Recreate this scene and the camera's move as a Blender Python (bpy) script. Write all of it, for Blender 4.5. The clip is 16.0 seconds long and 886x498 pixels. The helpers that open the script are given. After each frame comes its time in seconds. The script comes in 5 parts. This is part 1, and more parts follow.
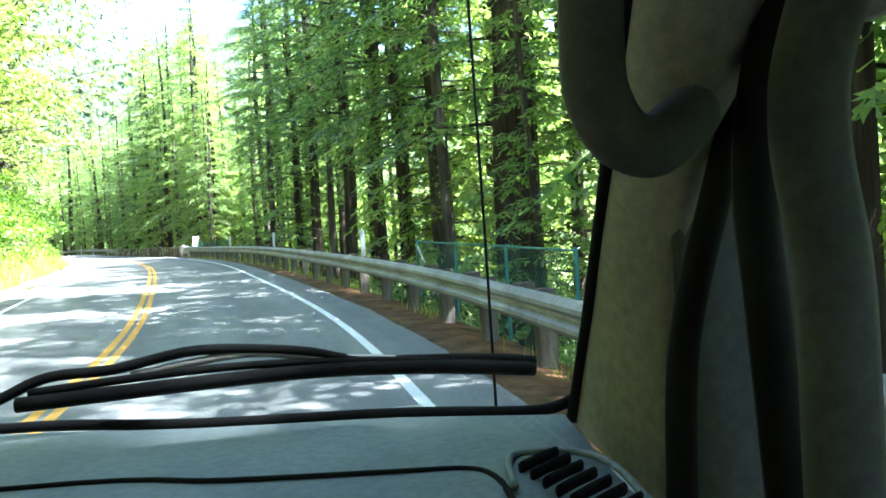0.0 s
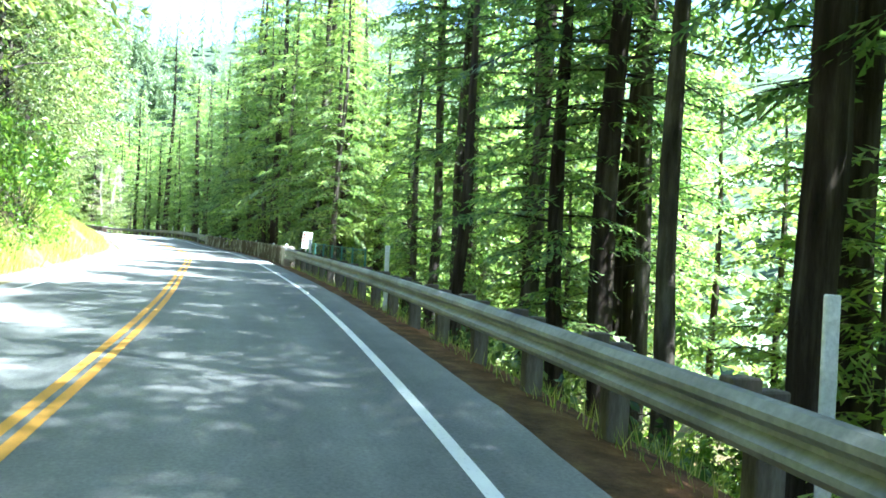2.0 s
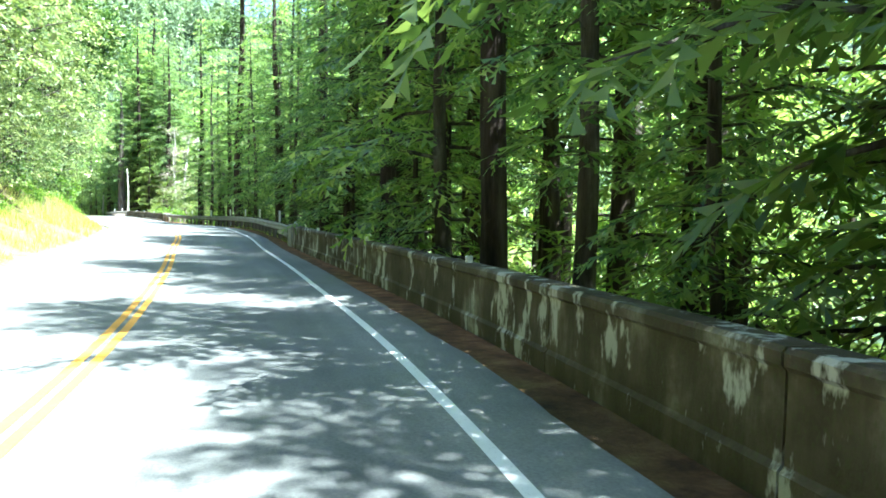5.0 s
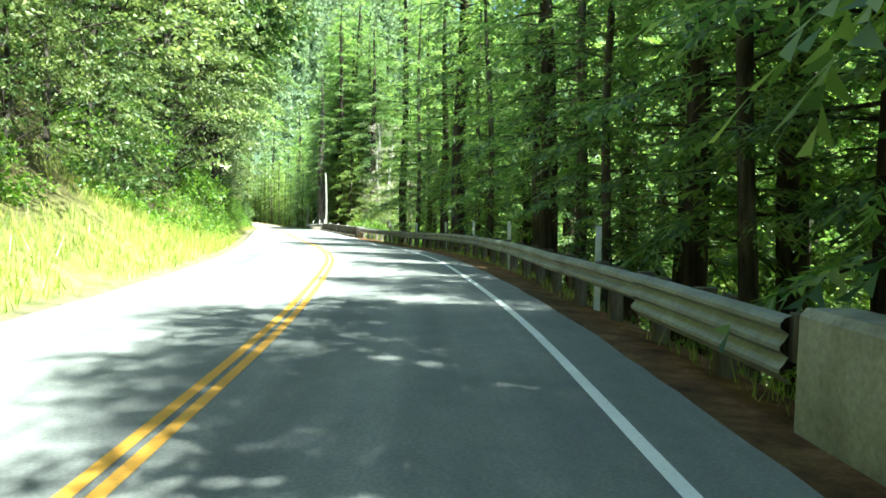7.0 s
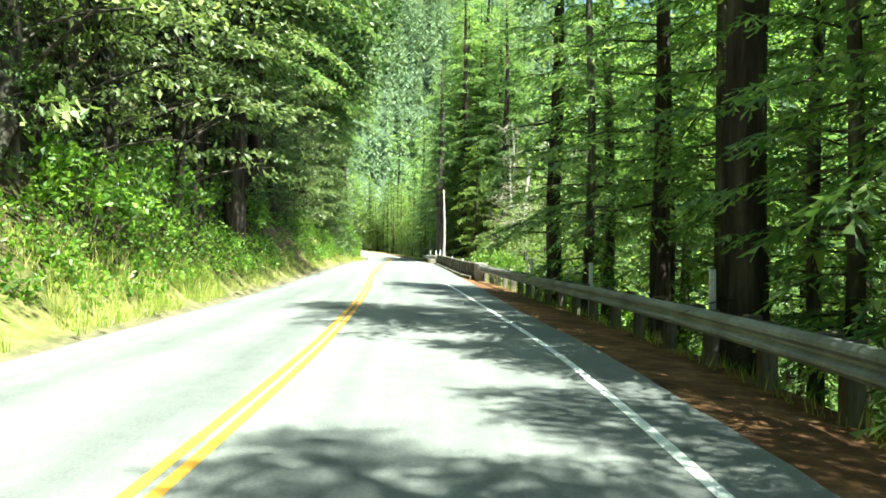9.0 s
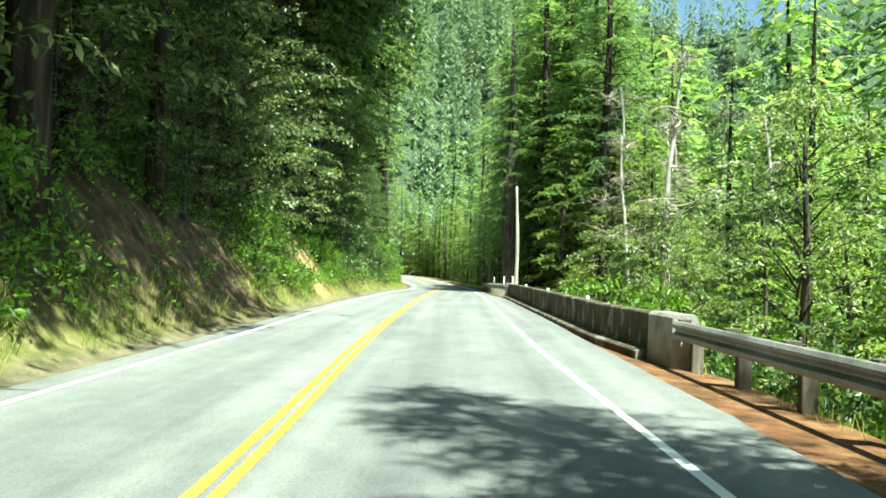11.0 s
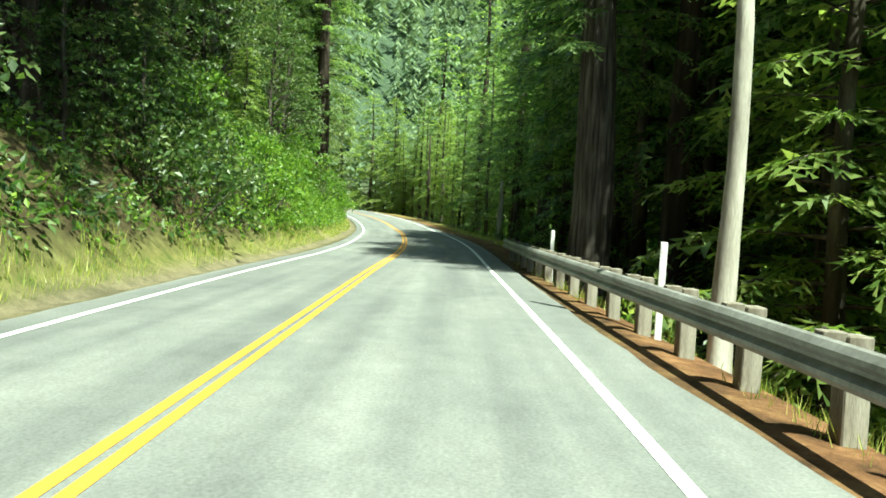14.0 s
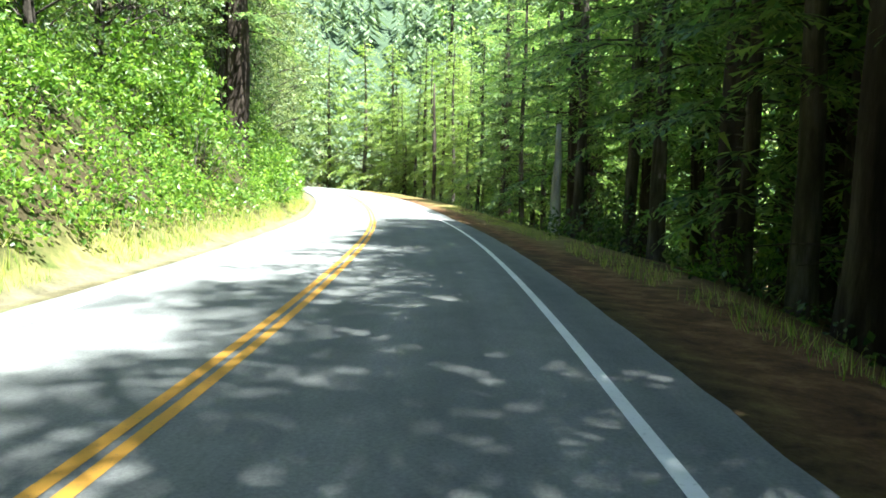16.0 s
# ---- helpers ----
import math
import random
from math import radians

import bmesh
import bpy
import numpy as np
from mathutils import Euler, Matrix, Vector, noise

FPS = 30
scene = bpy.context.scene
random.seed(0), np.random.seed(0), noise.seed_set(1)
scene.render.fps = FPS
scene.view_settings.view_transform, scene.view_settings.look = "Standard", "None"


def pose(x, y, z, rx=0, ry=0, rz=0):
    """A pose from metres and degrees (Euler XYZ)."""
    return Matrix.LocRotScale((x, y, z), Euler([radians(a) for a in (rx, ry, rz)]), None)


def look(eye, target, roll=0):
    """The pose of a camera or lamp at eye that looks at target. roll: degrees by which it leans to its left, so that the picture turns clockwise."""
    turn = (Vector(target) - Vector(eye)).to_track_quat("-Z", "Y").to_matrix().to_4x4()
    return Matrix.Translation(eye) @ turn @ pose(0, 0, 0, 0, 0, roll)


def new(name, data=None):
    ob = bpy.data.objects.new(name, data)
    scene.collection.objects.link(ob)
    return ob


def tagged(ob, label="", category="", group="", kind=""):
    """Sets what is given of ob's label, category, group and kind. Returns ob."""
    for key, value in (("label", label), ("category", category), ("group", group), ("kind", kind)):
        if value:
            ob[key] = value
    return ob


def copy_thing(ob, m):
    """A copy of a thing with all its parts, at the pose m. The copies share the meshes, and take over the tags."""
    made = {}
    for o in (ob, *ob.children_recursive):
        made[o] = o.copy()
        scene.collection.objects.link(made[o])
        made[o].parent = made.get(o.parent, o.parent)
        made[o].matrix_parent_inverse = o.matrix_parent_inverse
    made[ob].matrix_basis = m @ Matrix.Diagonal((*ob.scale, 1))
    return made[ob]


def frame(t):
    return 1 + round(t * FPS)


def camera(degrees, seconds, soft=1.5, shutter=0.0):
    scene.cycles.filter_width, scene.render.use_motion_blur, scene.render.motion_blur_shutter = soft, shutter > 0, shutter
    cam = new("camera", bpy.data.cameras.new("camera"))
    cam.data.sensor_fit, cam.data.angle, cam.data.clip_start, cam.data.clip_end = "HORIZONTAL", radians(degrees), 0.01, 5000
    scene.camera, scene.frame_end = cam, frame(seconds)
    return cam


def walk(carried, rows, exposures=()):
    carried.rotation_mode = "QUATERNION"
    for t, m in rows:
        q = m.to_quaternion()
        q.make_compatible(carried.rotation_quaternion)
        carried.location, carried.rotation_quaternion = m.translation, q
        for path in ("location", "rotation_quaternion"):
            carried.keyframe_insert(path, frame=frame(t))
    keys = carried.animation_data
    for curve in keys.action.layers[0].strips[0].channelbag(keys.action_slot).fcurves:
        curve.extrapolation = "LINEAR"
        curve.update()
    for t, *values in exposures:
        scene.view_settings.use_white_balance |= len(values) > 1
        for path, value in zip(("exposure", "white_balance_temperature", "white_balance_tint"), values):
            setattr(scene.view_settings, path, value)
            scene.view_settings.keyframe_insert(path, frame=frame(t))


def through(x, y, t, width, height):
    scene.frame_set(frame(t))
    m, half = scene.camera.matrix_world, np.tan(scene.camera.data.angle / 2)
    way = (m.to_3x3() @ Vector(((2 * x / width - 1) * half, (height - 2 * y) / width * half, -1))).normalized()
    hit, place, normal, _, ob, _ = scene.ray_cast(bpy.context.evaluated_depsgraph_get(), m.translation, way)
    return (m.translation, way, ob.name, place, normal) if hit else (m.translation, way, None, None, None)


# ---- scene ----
# ---- camera and drive ----
cam = camera(58.5, 16.0, soft=1.7)
PATH = [
    (0.0, pose(-0.02, -0.04, 0.40, 88.95, 3.54, -9.30)),
    (0.5, pose(-0.51, 7.15, 0.57, 88.98, 2.61, -7.62)),
    (1.0, pose(-1.39, 14.23, 0.74, 88.36, 2.45, -6.32)),
    (1.5, pose(-2.58, 21.17, 0.91, 88.83, -0.62, -4.21)),
    (2.0, pose(-3.85, 27.97, 1.04, 89.95, -3.04, -1.49)),
    (2.5, pose(-5.18, 34.68, 1.15, 89.71, -2.77, 0.74)),
    (3.0, pose(-6.67, 41.28, 1.22, 88.53, -4.34, 2.00)),
    (3.5, pose(-8.31, 47.90, 1.27, 87.42, -3.48, 2.34)),
    (3.7, pose(-8.98, 50.56, 1.29, 87.58, -1.73, 3.03)),
    (4.0, pose(-10.02, 54.57, 1.32, 87.62, -1.58, 3.46)),
    (4.5, pose(-11.81, 61.27, 1.36, 87.74, -1.18, 4.64)),
    (5.0, pose(-13.76, 67.97, 1.41, 87.86, -0.77, 5.83)),
    (5.5, pose(-15.99, 74.62, 1.46, 87.99, -0.37, 7.02)),
    (5.8, pose(-17.48, 78.58, 1.49, 88.03, -0.22, 7.44)),
    (6.0, pose(-18.52, 81.20, 1.51, 88.53, -1.22, 8.47)),
    (6.5, pose(-21.26, 87.68, 1.57, 88.51, 0.02, 14.68)),
    (7.0, pose(-23.92, 93.97, 1.67, 88.49, -0.82, 20.72)),
    (7.5, pose(-26.42, 100.10, 1.81, 88.73, -0.24, 23.29)),
    (8.0, pose(-28.86, 106.03, 1.95, 89.29, -1.08, 24.93)),
    (8.5, pose(-31.57, 111.69, 2.06, 89.65, -0.68, 27.59)),
    (9.0, pose(-34.62, 117.17, 2.13, 90.36, -0.71, 30.58)),
    (9.2, pose(-35.93, 119.36, 2.15, 90.84, -1.00, 31.74)),
    (9.5, pose(-37.98, 122.64, 2.16, 90.98, -1.07, 32.03)),
    (10.0, pose(-41.58, 128.16, 2.16, 91.38, -1.26, 32.87)),
    (10.5, pose(-45.34, 133.78, 2.16, 91.79, -1.45, 33.70)),
    (11.0, pose(-49.20, 139.56, 2.18, 92.19, -1.65, 34.53)),
    (11.3, pose(-51.57, 143.13, 2.21, 92.33, -1.72, 34.83)),
    (11.5, pose(-53.18, 145.55, 2.24, 92.19, -1.90, 34.92)),
    (12.0, pose(-57.25, 151.72, 2.34, 91.68, -2.30, 35.19)),
    (12.5, pose(-61.36, 157.88, 2.46, 91.35, -0.35, 35.31)),
    (13.0, pose(-65.39, 163.98, 2.56, 90.03, -1.13, 35.20)),
    (13.5, pose(-69.33, 169.93, 2.63, 88.78, -2.51, 34.56)),
    (14.0, pose(-73.12, 175.79, 2.70, 87.63, -3.17, 33.63)),
    (14.5, pose(-76.84, 181.50, 2.71, 87.04, -1.00, 33.37)),
    (15.0, pose(-80.52, 187.14, 2.70, 85.92, -1.51, 33.42)),
    (15.5, pose(-84.15, 192.74, 2.69, 86.07, 0.84, 34.49)),
    (16.0, pose(-87.80, 198.31, 2.67, 86.02, -1.33, 34.70)),
]
walk(cam, PATH, exposures=[
    (0.0, 3.8, 5500, 10), (0.5, 3.55, 5350, 7), (1.0, 3.4, 5200, 5), (2.0, 3.35, 5350, 5), (3.7, 3.05, 5400, 1), (6.0, 3.1, 5600, -3), (6.5, 2.85, 5750, -6), (7.0, 2.5, 5950, -9), (7.5, 2.3, 6200, -10),
    (9.0, 2.2, 6300, -11), (11.3, 1.75, 6250, -15), (12.5, 1.7, 6350, -16), (14.0, 1.55, 6450, -18), (15.0, 1.6, 6400, -17), (15.5, 1.95, 6200, -12), (16.0, 2.55, 5900, 4)])

# ---- sky and sun ----
SUN = Vector((0.92, -0.39, 0.0)).normalized() * math.cos(radians(62)) + Vector((0, 0, math.sin(radians(62))))
world = bpy.data.worlds.new("sky")
scene.world = world
world.use_nodes = True
wn = world.node_tree.nodes
sky = wn.new("ShaderNodeTexSky")
sky.sky_type = "NISHITA"
sky.sun_disc = False
sky.sun_elevation = radians(62)
sky.sun_rotation = math.atan2(SUN.x, SUN.y)
sky.air_density, sky.dust_density, sky.altitude = 1.0, 1.2, 300
wn["Background"].inputs[1].default_value = 0.067
world.node_tree.links.new(sky.outputs[0], wn["Background"].inputs[0])
lamp = bpy.data.lights.new("sun", "SUN")
lamp.energy, lamp.angle, lamp.color = 5.0, radians(0.6), (1.0, 0.96, 0.88)
sun = new("sun", lamp)
sun.matrix_world = look((0, 0, 60), Vector((0, 0, 60)) - SUN)

# ---- materials ----


def shader(name, rough=0.8, spec=0.3, metal=0.0):
    m = bpy.data.materials.new(name)
    m.use_nodes = True
    b = m.node_tree.nodes["Principled BSDF"]
    b.inputs["Roughness"].default_value = rough
    b.inputs["Specular IOR Level"].default_value = spec
    b.inputs["Metallic"].default_value = metal
    return m, m.node_tree.nodes, m.node_tree.links, b


def noise_node(n, l, scale, detail=4.0, vec=None, rough=0.55):
    t = n.new("ShaderNodeTexNoise")
    t.inputs["Scale"].default_value, t.inputs["Detail"].default_value, t.inputs["Roughness"].default_value = scale, detail, rough
    if vec is not None:
        l.new(vec, t.inputs["Vector"])
    return t.outputs["Fac"]


def ramp(n, l, fac, *stops):
    r = n.new("ShaderNodeValToRGB")
    e = r.color_ramp.elements
    while len(e) < len(stops):
        e.new(0.5)
    for k, (p, c) in zip(e, stops):
        k.position, k.color = p, (*c, 1) if len(c) == 3 else c
    l.new(fac, r.inputs[0])
    return r.outputs[0]


def mix(n, l, fac, a, b, mode="MIX"):
    m = n.new("ShaderNodeMix")
    m.data_type, m.blend_type = "RGBA", mode
    for slot, v in ((0, fac), (6, a), (7, b)):
        if isinstance(v, (int, float)):
            m.inputs[slot].default_value = v
        elif isinstance(v, tuple):
            m.inputs[slot].default_value = (*v, 1)
        else:
            l.new(v, m.inputs[slot])
    return m.outputs[2]


def bump(n, l, b, height, strength, dist=0.02):
    k = n.new("ShaderNodeBump")
    k.inputs["Strength"].default_value, k.inputs["Distance"].default_value = strength, dist
    l.new(height, k.inputs["Height"])
    l.new(k.outputs[0], b.inputs["Normal"])


def coords(n, l, scale=(1, 1, 1), kind="Object"):
    t = n.new("ShaderNodeTexCoord")
    m = n.new("ShaderNodeMapping")
    m.inputs["Scale"].default_value = scale
    l.new(t.outputs[kind], m.inputs[0])
    return m.outputs[0]


def weathered(name, dark, mid, light, scale=6.0, rough=0.85, spec=0.25, metal=0.0, stretch=(1, 1, 1), relief=0.4, dist=0.01):
    m, n, l, b = shader(name, rough, spec, metal)
    v = coords(n, l, stretch)
    big = noise_node(n, l, scale * 0.22, 4, v)
    fine = noise_node(n, l, scale * 3.0, 6, v, 0.65)
    c = ramp(n, l, big, (0.32, dark), (0.5, mid), (0.72, light))
    c = mix(n, l, 0.55, c, ramp(n, l, fine, (0.25, (0.35, 0.35, 0.35)), (0.75, (1.25, 1.25, 1.25))), "MULTIPLY")
    l.new(c, b.inputs["Base Color"])
    bump(n, l, b, fine, relief, dist)
    return m


def leafy(name, shades, through=0.4, tree_spread=0.25):
    """Leaves: colour differs from leaf to leaf and from plant to plant; light shines through."""
    m, n, l, b = shader(name, 0.42, 0.55)
    geo = n.new("ShaderNodeNewGeometry")
    obj = n.new("ShaderNodeObjectInfo")
    k = len(shades) - 1
    c = ramp(n, l, geo.outputs["Random Per Island"], *[(i / k, s) for i, s in enumerate(shades)])
    lo, hi = 1 - tree_spread, 1 + tree_spread
    c = mix(n, l, 1.0, c, ramp(n, l, obj.outputs["Random"], (0, (lo, lo * 1.04, lo)), (1, (hi, hi, hi * 0.8))), "MULTIPLY")
    l.new(c, b.inputs["Base Color"])
    tr = n.new("ShaderNodeBsdfTranslucent")
    l.new(mix(n, l, 1.0, c, (1.72, 1.76, 1.15), "MULTIPLY"), tr.inputs[0])
    ms = n.new("ShaderNodeMixShader")
    ms.inputs[0].default_value = through
    l.new(b.outputs[0], ms.inputs[1])
    l.new(tr.outputs[0], ms.inputs[2])
    l.new(ms.outputs[0], n["Material Output"].inputs[0])
    return m


M_NEEDLE = leafy("conifer_needles", [(0.05, 0.098, 0.035), (0.1, 0.166, 0.058), (0.17, 0.247, 0.09), (0.28, 0.34, 0.145)], 0.54)
# Lighter needles: young trees' own colour, and sun put into taller trees' colour.
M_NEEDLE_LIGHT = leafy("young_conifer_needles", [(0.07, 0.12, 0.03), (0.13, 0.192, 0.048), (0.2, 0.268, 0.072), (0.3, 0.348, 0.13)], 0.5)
# Paler, bluer needles: the haze of distance is put into the colour.
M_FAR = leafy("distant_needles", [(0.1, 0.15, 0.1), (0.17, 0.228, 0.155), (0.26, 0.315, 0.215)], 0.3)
# Darkest leaf tone; on the left bank it also stands in for shade.
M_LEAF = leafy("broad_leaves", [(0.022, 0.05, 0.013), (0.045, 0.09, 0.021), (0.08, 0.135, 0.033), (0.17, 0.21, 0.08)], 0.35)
M_BUSH = leafy("bush_leaves", [(0.04, 0.095, 0.014), (0.085, 0.17, 0.022), (0.15, 0.255, 0.035), (0.25, 0.35, 0.065)], 0.45)
M_FERN = leafy("fern_fronds", [(0.06, 0.16, 0.015), (0.12, 0.25, 0.025), (0.2, 0.33, 0.04)], 0.45)
M_GRASS = leafy("dry_grass", [(0.1, 0.18, 0.025), (0.21, 0.28, 0.05), (0.36, 0.37, 0.11), (0.5, 0.45, 0.21)], 0.4)
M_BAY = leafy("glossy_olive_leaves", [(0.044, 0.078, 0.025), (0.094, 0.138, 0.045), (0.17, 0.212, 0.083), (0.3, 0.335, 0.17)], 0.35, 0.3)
# Brighter yellow-green leaf colours stand in for sun on the trees.
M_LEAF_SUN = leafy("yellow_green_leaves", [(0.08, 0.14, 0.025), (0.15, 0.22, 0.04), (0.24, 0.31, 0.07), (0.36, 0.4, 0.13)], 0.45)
M_TWIG = leafy("dead_twigs", [(0.18, 0.15, 0.12), (0.3, 0.27, 0.22), (0.42, 0.4, 0.35)], 0.0, 0.1)
M_BARK = weathered("redwood_bark", (0.022, 0.017, 0.013), (0.055, 0.042, 0.033), (0.13, 0.105, 0.085), 7, 0.95, 0.1, stretch=(3.0, 3.0, 0.35), relief=1.0, dist=0.05)
M_BARK_GREY = weathered("grey_bark", (0.03, 0.026, 0.02), (0.08, 0.068, 0.055), (0.2, 0.18, 0.15), 7, 0.95, 0.1, stretch=(2.5, 2.5, 0.4), relief=0.9, dist=0.03)
# Grey bark, its colour lightened to imitate sun on the roadside redwood.
M_BARK_PALE = weathered("pale_furrowed_bark", (0.045, 0.037, 0.032), (0.15, 0.128, 0.11), (0.31, 0.28, 0.245), 7, 0.95, 0.1, stretch=(5.0, 5.0, 0.35), relief=1.0, dist=0.08)
M_DEADWOOD = weathered("bleached_dead_wood", (0.2, 0.18, 0.15), (0.42, 0.39, 0.34), (0.62, 0.6, 0.55), 6, 0.9, 0.15, stretch=(2, 2, 0.3), relief=0.7)
M_STEEL = weathered("galvanised_steel", (0.17, 0.165, 0.15), (0.27, 0.265, 0.25), (0.38, 0.38, 0.36), 5, 0.55, 0.4, 0.25, relief=0.1, dist=0.003)
M_POSTWOOD = weathered("weathered_post_wood", (0.14, 0.12, 0.09), (0.27, 0.24, 0.2), (0.42, 0.39, 0.33), 8, 0.9, 0.15, stretch=(3, 3, 0.5), relief=0.8)
# The same timber, darkened to imitate shade on the first two rails.
M_POSTSHADED = weathered("dark_weathered_post_wood", (0.07, 0.06, 0.045), (0.14, 0.12, 0.095), (0.26, 0.235, 0.195), 8, 0.9, 0.15, stretch=(3, 3, 0.5), relief=0.8)
M_WHITE = weathered("white_painted_post", (0.6, 0.6, 0.58), (0.76, 0.76, 0.74), (0.84, 0.84, 0.83), 9, 0.55, 0.4, relief=0.05)
M_DASH = weathered("grey_dashboard_plastic", (0.135, 0.165, 0.172), (0.155, 0.188, 0.194), (0.175, 0.21, 0.216), 30, 0.6, 0.4, relief=0.25, dist=0.001)
M_TRIM = weathered("beige_trim_plastic", (0.19, 0.178, 0.14), (0.22, 0.205, 0.16), (0.25, 0.23, 0.18), 25, 0.75, 0.2, relief=0.2, dist=0.001)
M_RUBBER = weathered("black_rubber", (0.005, 0.005, 0.005), (0.008, 0.008, 0.008), (0.012, 0.012, 0.012), 20, 0.85, 0.12, relief=0.2, dist=0.001)
M_GRIP = weathered("dark_grey_grip_plastic", (0.045, 0.046, 0.044), (0.056, 0.057, 0.055), (0.068, 0.069, 0.066), 25, 0.75, 0.18, relief=0.2, dist=0.001)
M_BODY = weathered("silver_van_paint", (0.4, 0.4, 0.39), (0.45, 0.45, 0.44), (0.5, 0.5, 0.49), 4, 0.35, 0.5, 0.3, relief=0.02, dist=0.001)
M_MESH = weathered("teal_coated_wire", (0.05, 0.17, 0.15), (0.075, 0.23, 0.205), (0.12, 0.3, 0.27), 12, 0.6, 0.3, relief=0.05)
M_SIGNGREEN = weathered("green_sign_sheet", (0.0, 0.2, 0.09), (0.01, 0.26, 0.12), (0.02, 0.3, 0.15), 8, 0.45, 0.4, relief=0.03)
M_CABLE = weathered("black_cable", (0.015, 0.015, 0.015), (0.025, 0.025, 0.025), (0.04, 0.04, 0.04), 5, 0.6)
M_RED = weathered("red_sign_spot", (0.45, 0.03, 0.02), (0.55, 0.04, 0.03), (0.6, 0.06, 0.04), 9, 0.5)
M_INK = weathered("black_sign_bar", (0.02, 0.02, 0.02), (0.03, 0.03, 0.03), (0.05, 0.05, 0.05), 9, 0.5)
M_REFLECT = weathered("white_reflector", (0.7, 0.7, 0.7), (0.8, 0.8, 0.8), (0.88, 0.88, 0.88), 9, 0.3, 0.5)


def wall_concrete(name, scars):
    """Old cast concrete, dark with moss and soot, pale where lichen and scars show."""
    m, n, l, b = shader(name, 0.92, 0.15)
    v = coords(n, l, (1, 1, 1))
    stain = noise_node(n, l, 1.1, 6, v, 0.6)
    run = noise_node(n, l, 2.2, 5, coords(n, l, (1.4, 1.4, 0.25)), 0.6)
    fine = noise_node(n, l, 28, 6, v, 0.65)
    c = ramp(n, l, stain, (0.35, (0.045, 0.035, 0.024)), (0.52, (0.10, 0.08, 0.058)), (0.62, (0.2, 0.18, 0.14)), (0.7, (0.38, 0.37, 0.33)))
    c = mix(n, l, ramp(n, l, run, (0.42, (0, 0, 0)), (0.6, (0.85, 0.85, 0.85))), c, (0.055, 0.045, 0.03))
    c = mix(n, l, ramp(n, l, fine, (0.5, (0, 0, 0)), (0.7, (0.5, 0.5, 0.5))), c, (0.07, 0.085, 0.03))
    streak = noise_node(n, l, 1.5, 5, coords(n, l, (1.6, 1.6, 0.75)), 0.62)
    c = mix(n, l, ramp(n, l, streak, (0.56, (0, 0, 0)), (0.61, (scars, scars, scars))), c, (0.42, 0.41, 0.38))
    l.new(c, b.inputs["Base Color"])
    bump(n, l, b, fine, 0.7, 0.012)
    return m


M_PARAPET = wall_concrete("mossy_parapet_concrete", 0.35)
M_SCARRED = wall_concrete("scarred_parapet_concrete", 0.9)
M_ENDBLOCK = weathered("pale_concrete_block", (0.2, 0.19, 0.16), (0.34, 0.32, 0.28), (0.45, 0.43, 0.39), 6, 0.9, 0.2, relief=0.5)


def asphalt():
    m, n, l, b = shader("worn_asphalt", 0.85, 0.3)
    uv = n.new("ShaderNodeUVMap")
    uv.uv_map = "plan"

    def scaled(sx, sy):
        k = n.new("ShaderNodeMapping")
        k.inputs["Scale"].default_value = (sx, sy, 1)
        l.new(uv.outputs[0], k.inputs[0])
        return k.outputs[0]
    lanes = noise_node(n, l, 1.0, 4, scaled(0.03, 1.1))
    patch = noise_node(n, l, 1.0, 6, scaled(0.3, 0.6), 0.65)
    blot = noise_node(n, l, 1.0, 6, scaled(2.2, 2.6), 0.7)
    grit = noise_node(n, l, 1.0, 8, scaled(30, 30), 0.8)
    c = ramp(n, l, lanes, (0.32, (0.13, 0.136, 0.133)), (0.5, (0.168, 0.175, 0.168)), (0.68, (0.215, 0.222, 0.211)))
    c = mix(n, l, 0.7, c, ramp(n, l, patch, (0.3, (0.66, 0.67, 0.69)), (0.5, (0.95, 0.95, 0.95)), (0.7, (1.18, 1.17, 1.14))), "MULTIPLY")
    c = mix(n, l, 0.5, c, ramp(n, l, blot, (0.3, (0.7, 0.7, 0.7)), (0.7, (1.2, 1.2, 1.2))), "MULTIPLY")
    c = mix(n, l, 0.75, c, ramp(n, l, grit, (0.3, (0.5, 0.5, 0.5)), (0.7, (1.5, 1.5, 1.5))), "MULTIPLY")
    l.new(c, b.inputs["Base Color"])
    bump(n, l, b, grit, 0.5, 0.006)
    return m


def paint_line(name, col, worn):
    m, n, l, b = shader(name, 0.7, 0.3)
    grit = noise_node(n, l, 30, 6, coords(n, l), 0.7)
    wear = noise_node(n, l, 1.3, 5, coords(n, l), 0.6)
    c = mix(n, l, ramp(n, l, grit, (0.56, (0, 0, 0)), (0.75, (worn, worn, worn))), col, (0.12, 0.12, 0.115))
    c = mix(n, l, 0.35, c, ramp(n, l, wear, (0.3, (0.6, 0.6, 0.6)), (0.7, (1.1, 1.1, 1.1))), "MULTIPLY")
    l.new(c, b.inputs["Base Color"])
    return m


M_ASPHALT = asphalt()
M_LINE_WHITE = paint_line("white_line_paint", (0.78, 0.78, 0.76), 0.6)
M_LINE_YELLOW = paint_line("yellow_line_paint", (0.6, 0.31, 0.045), 0.7)


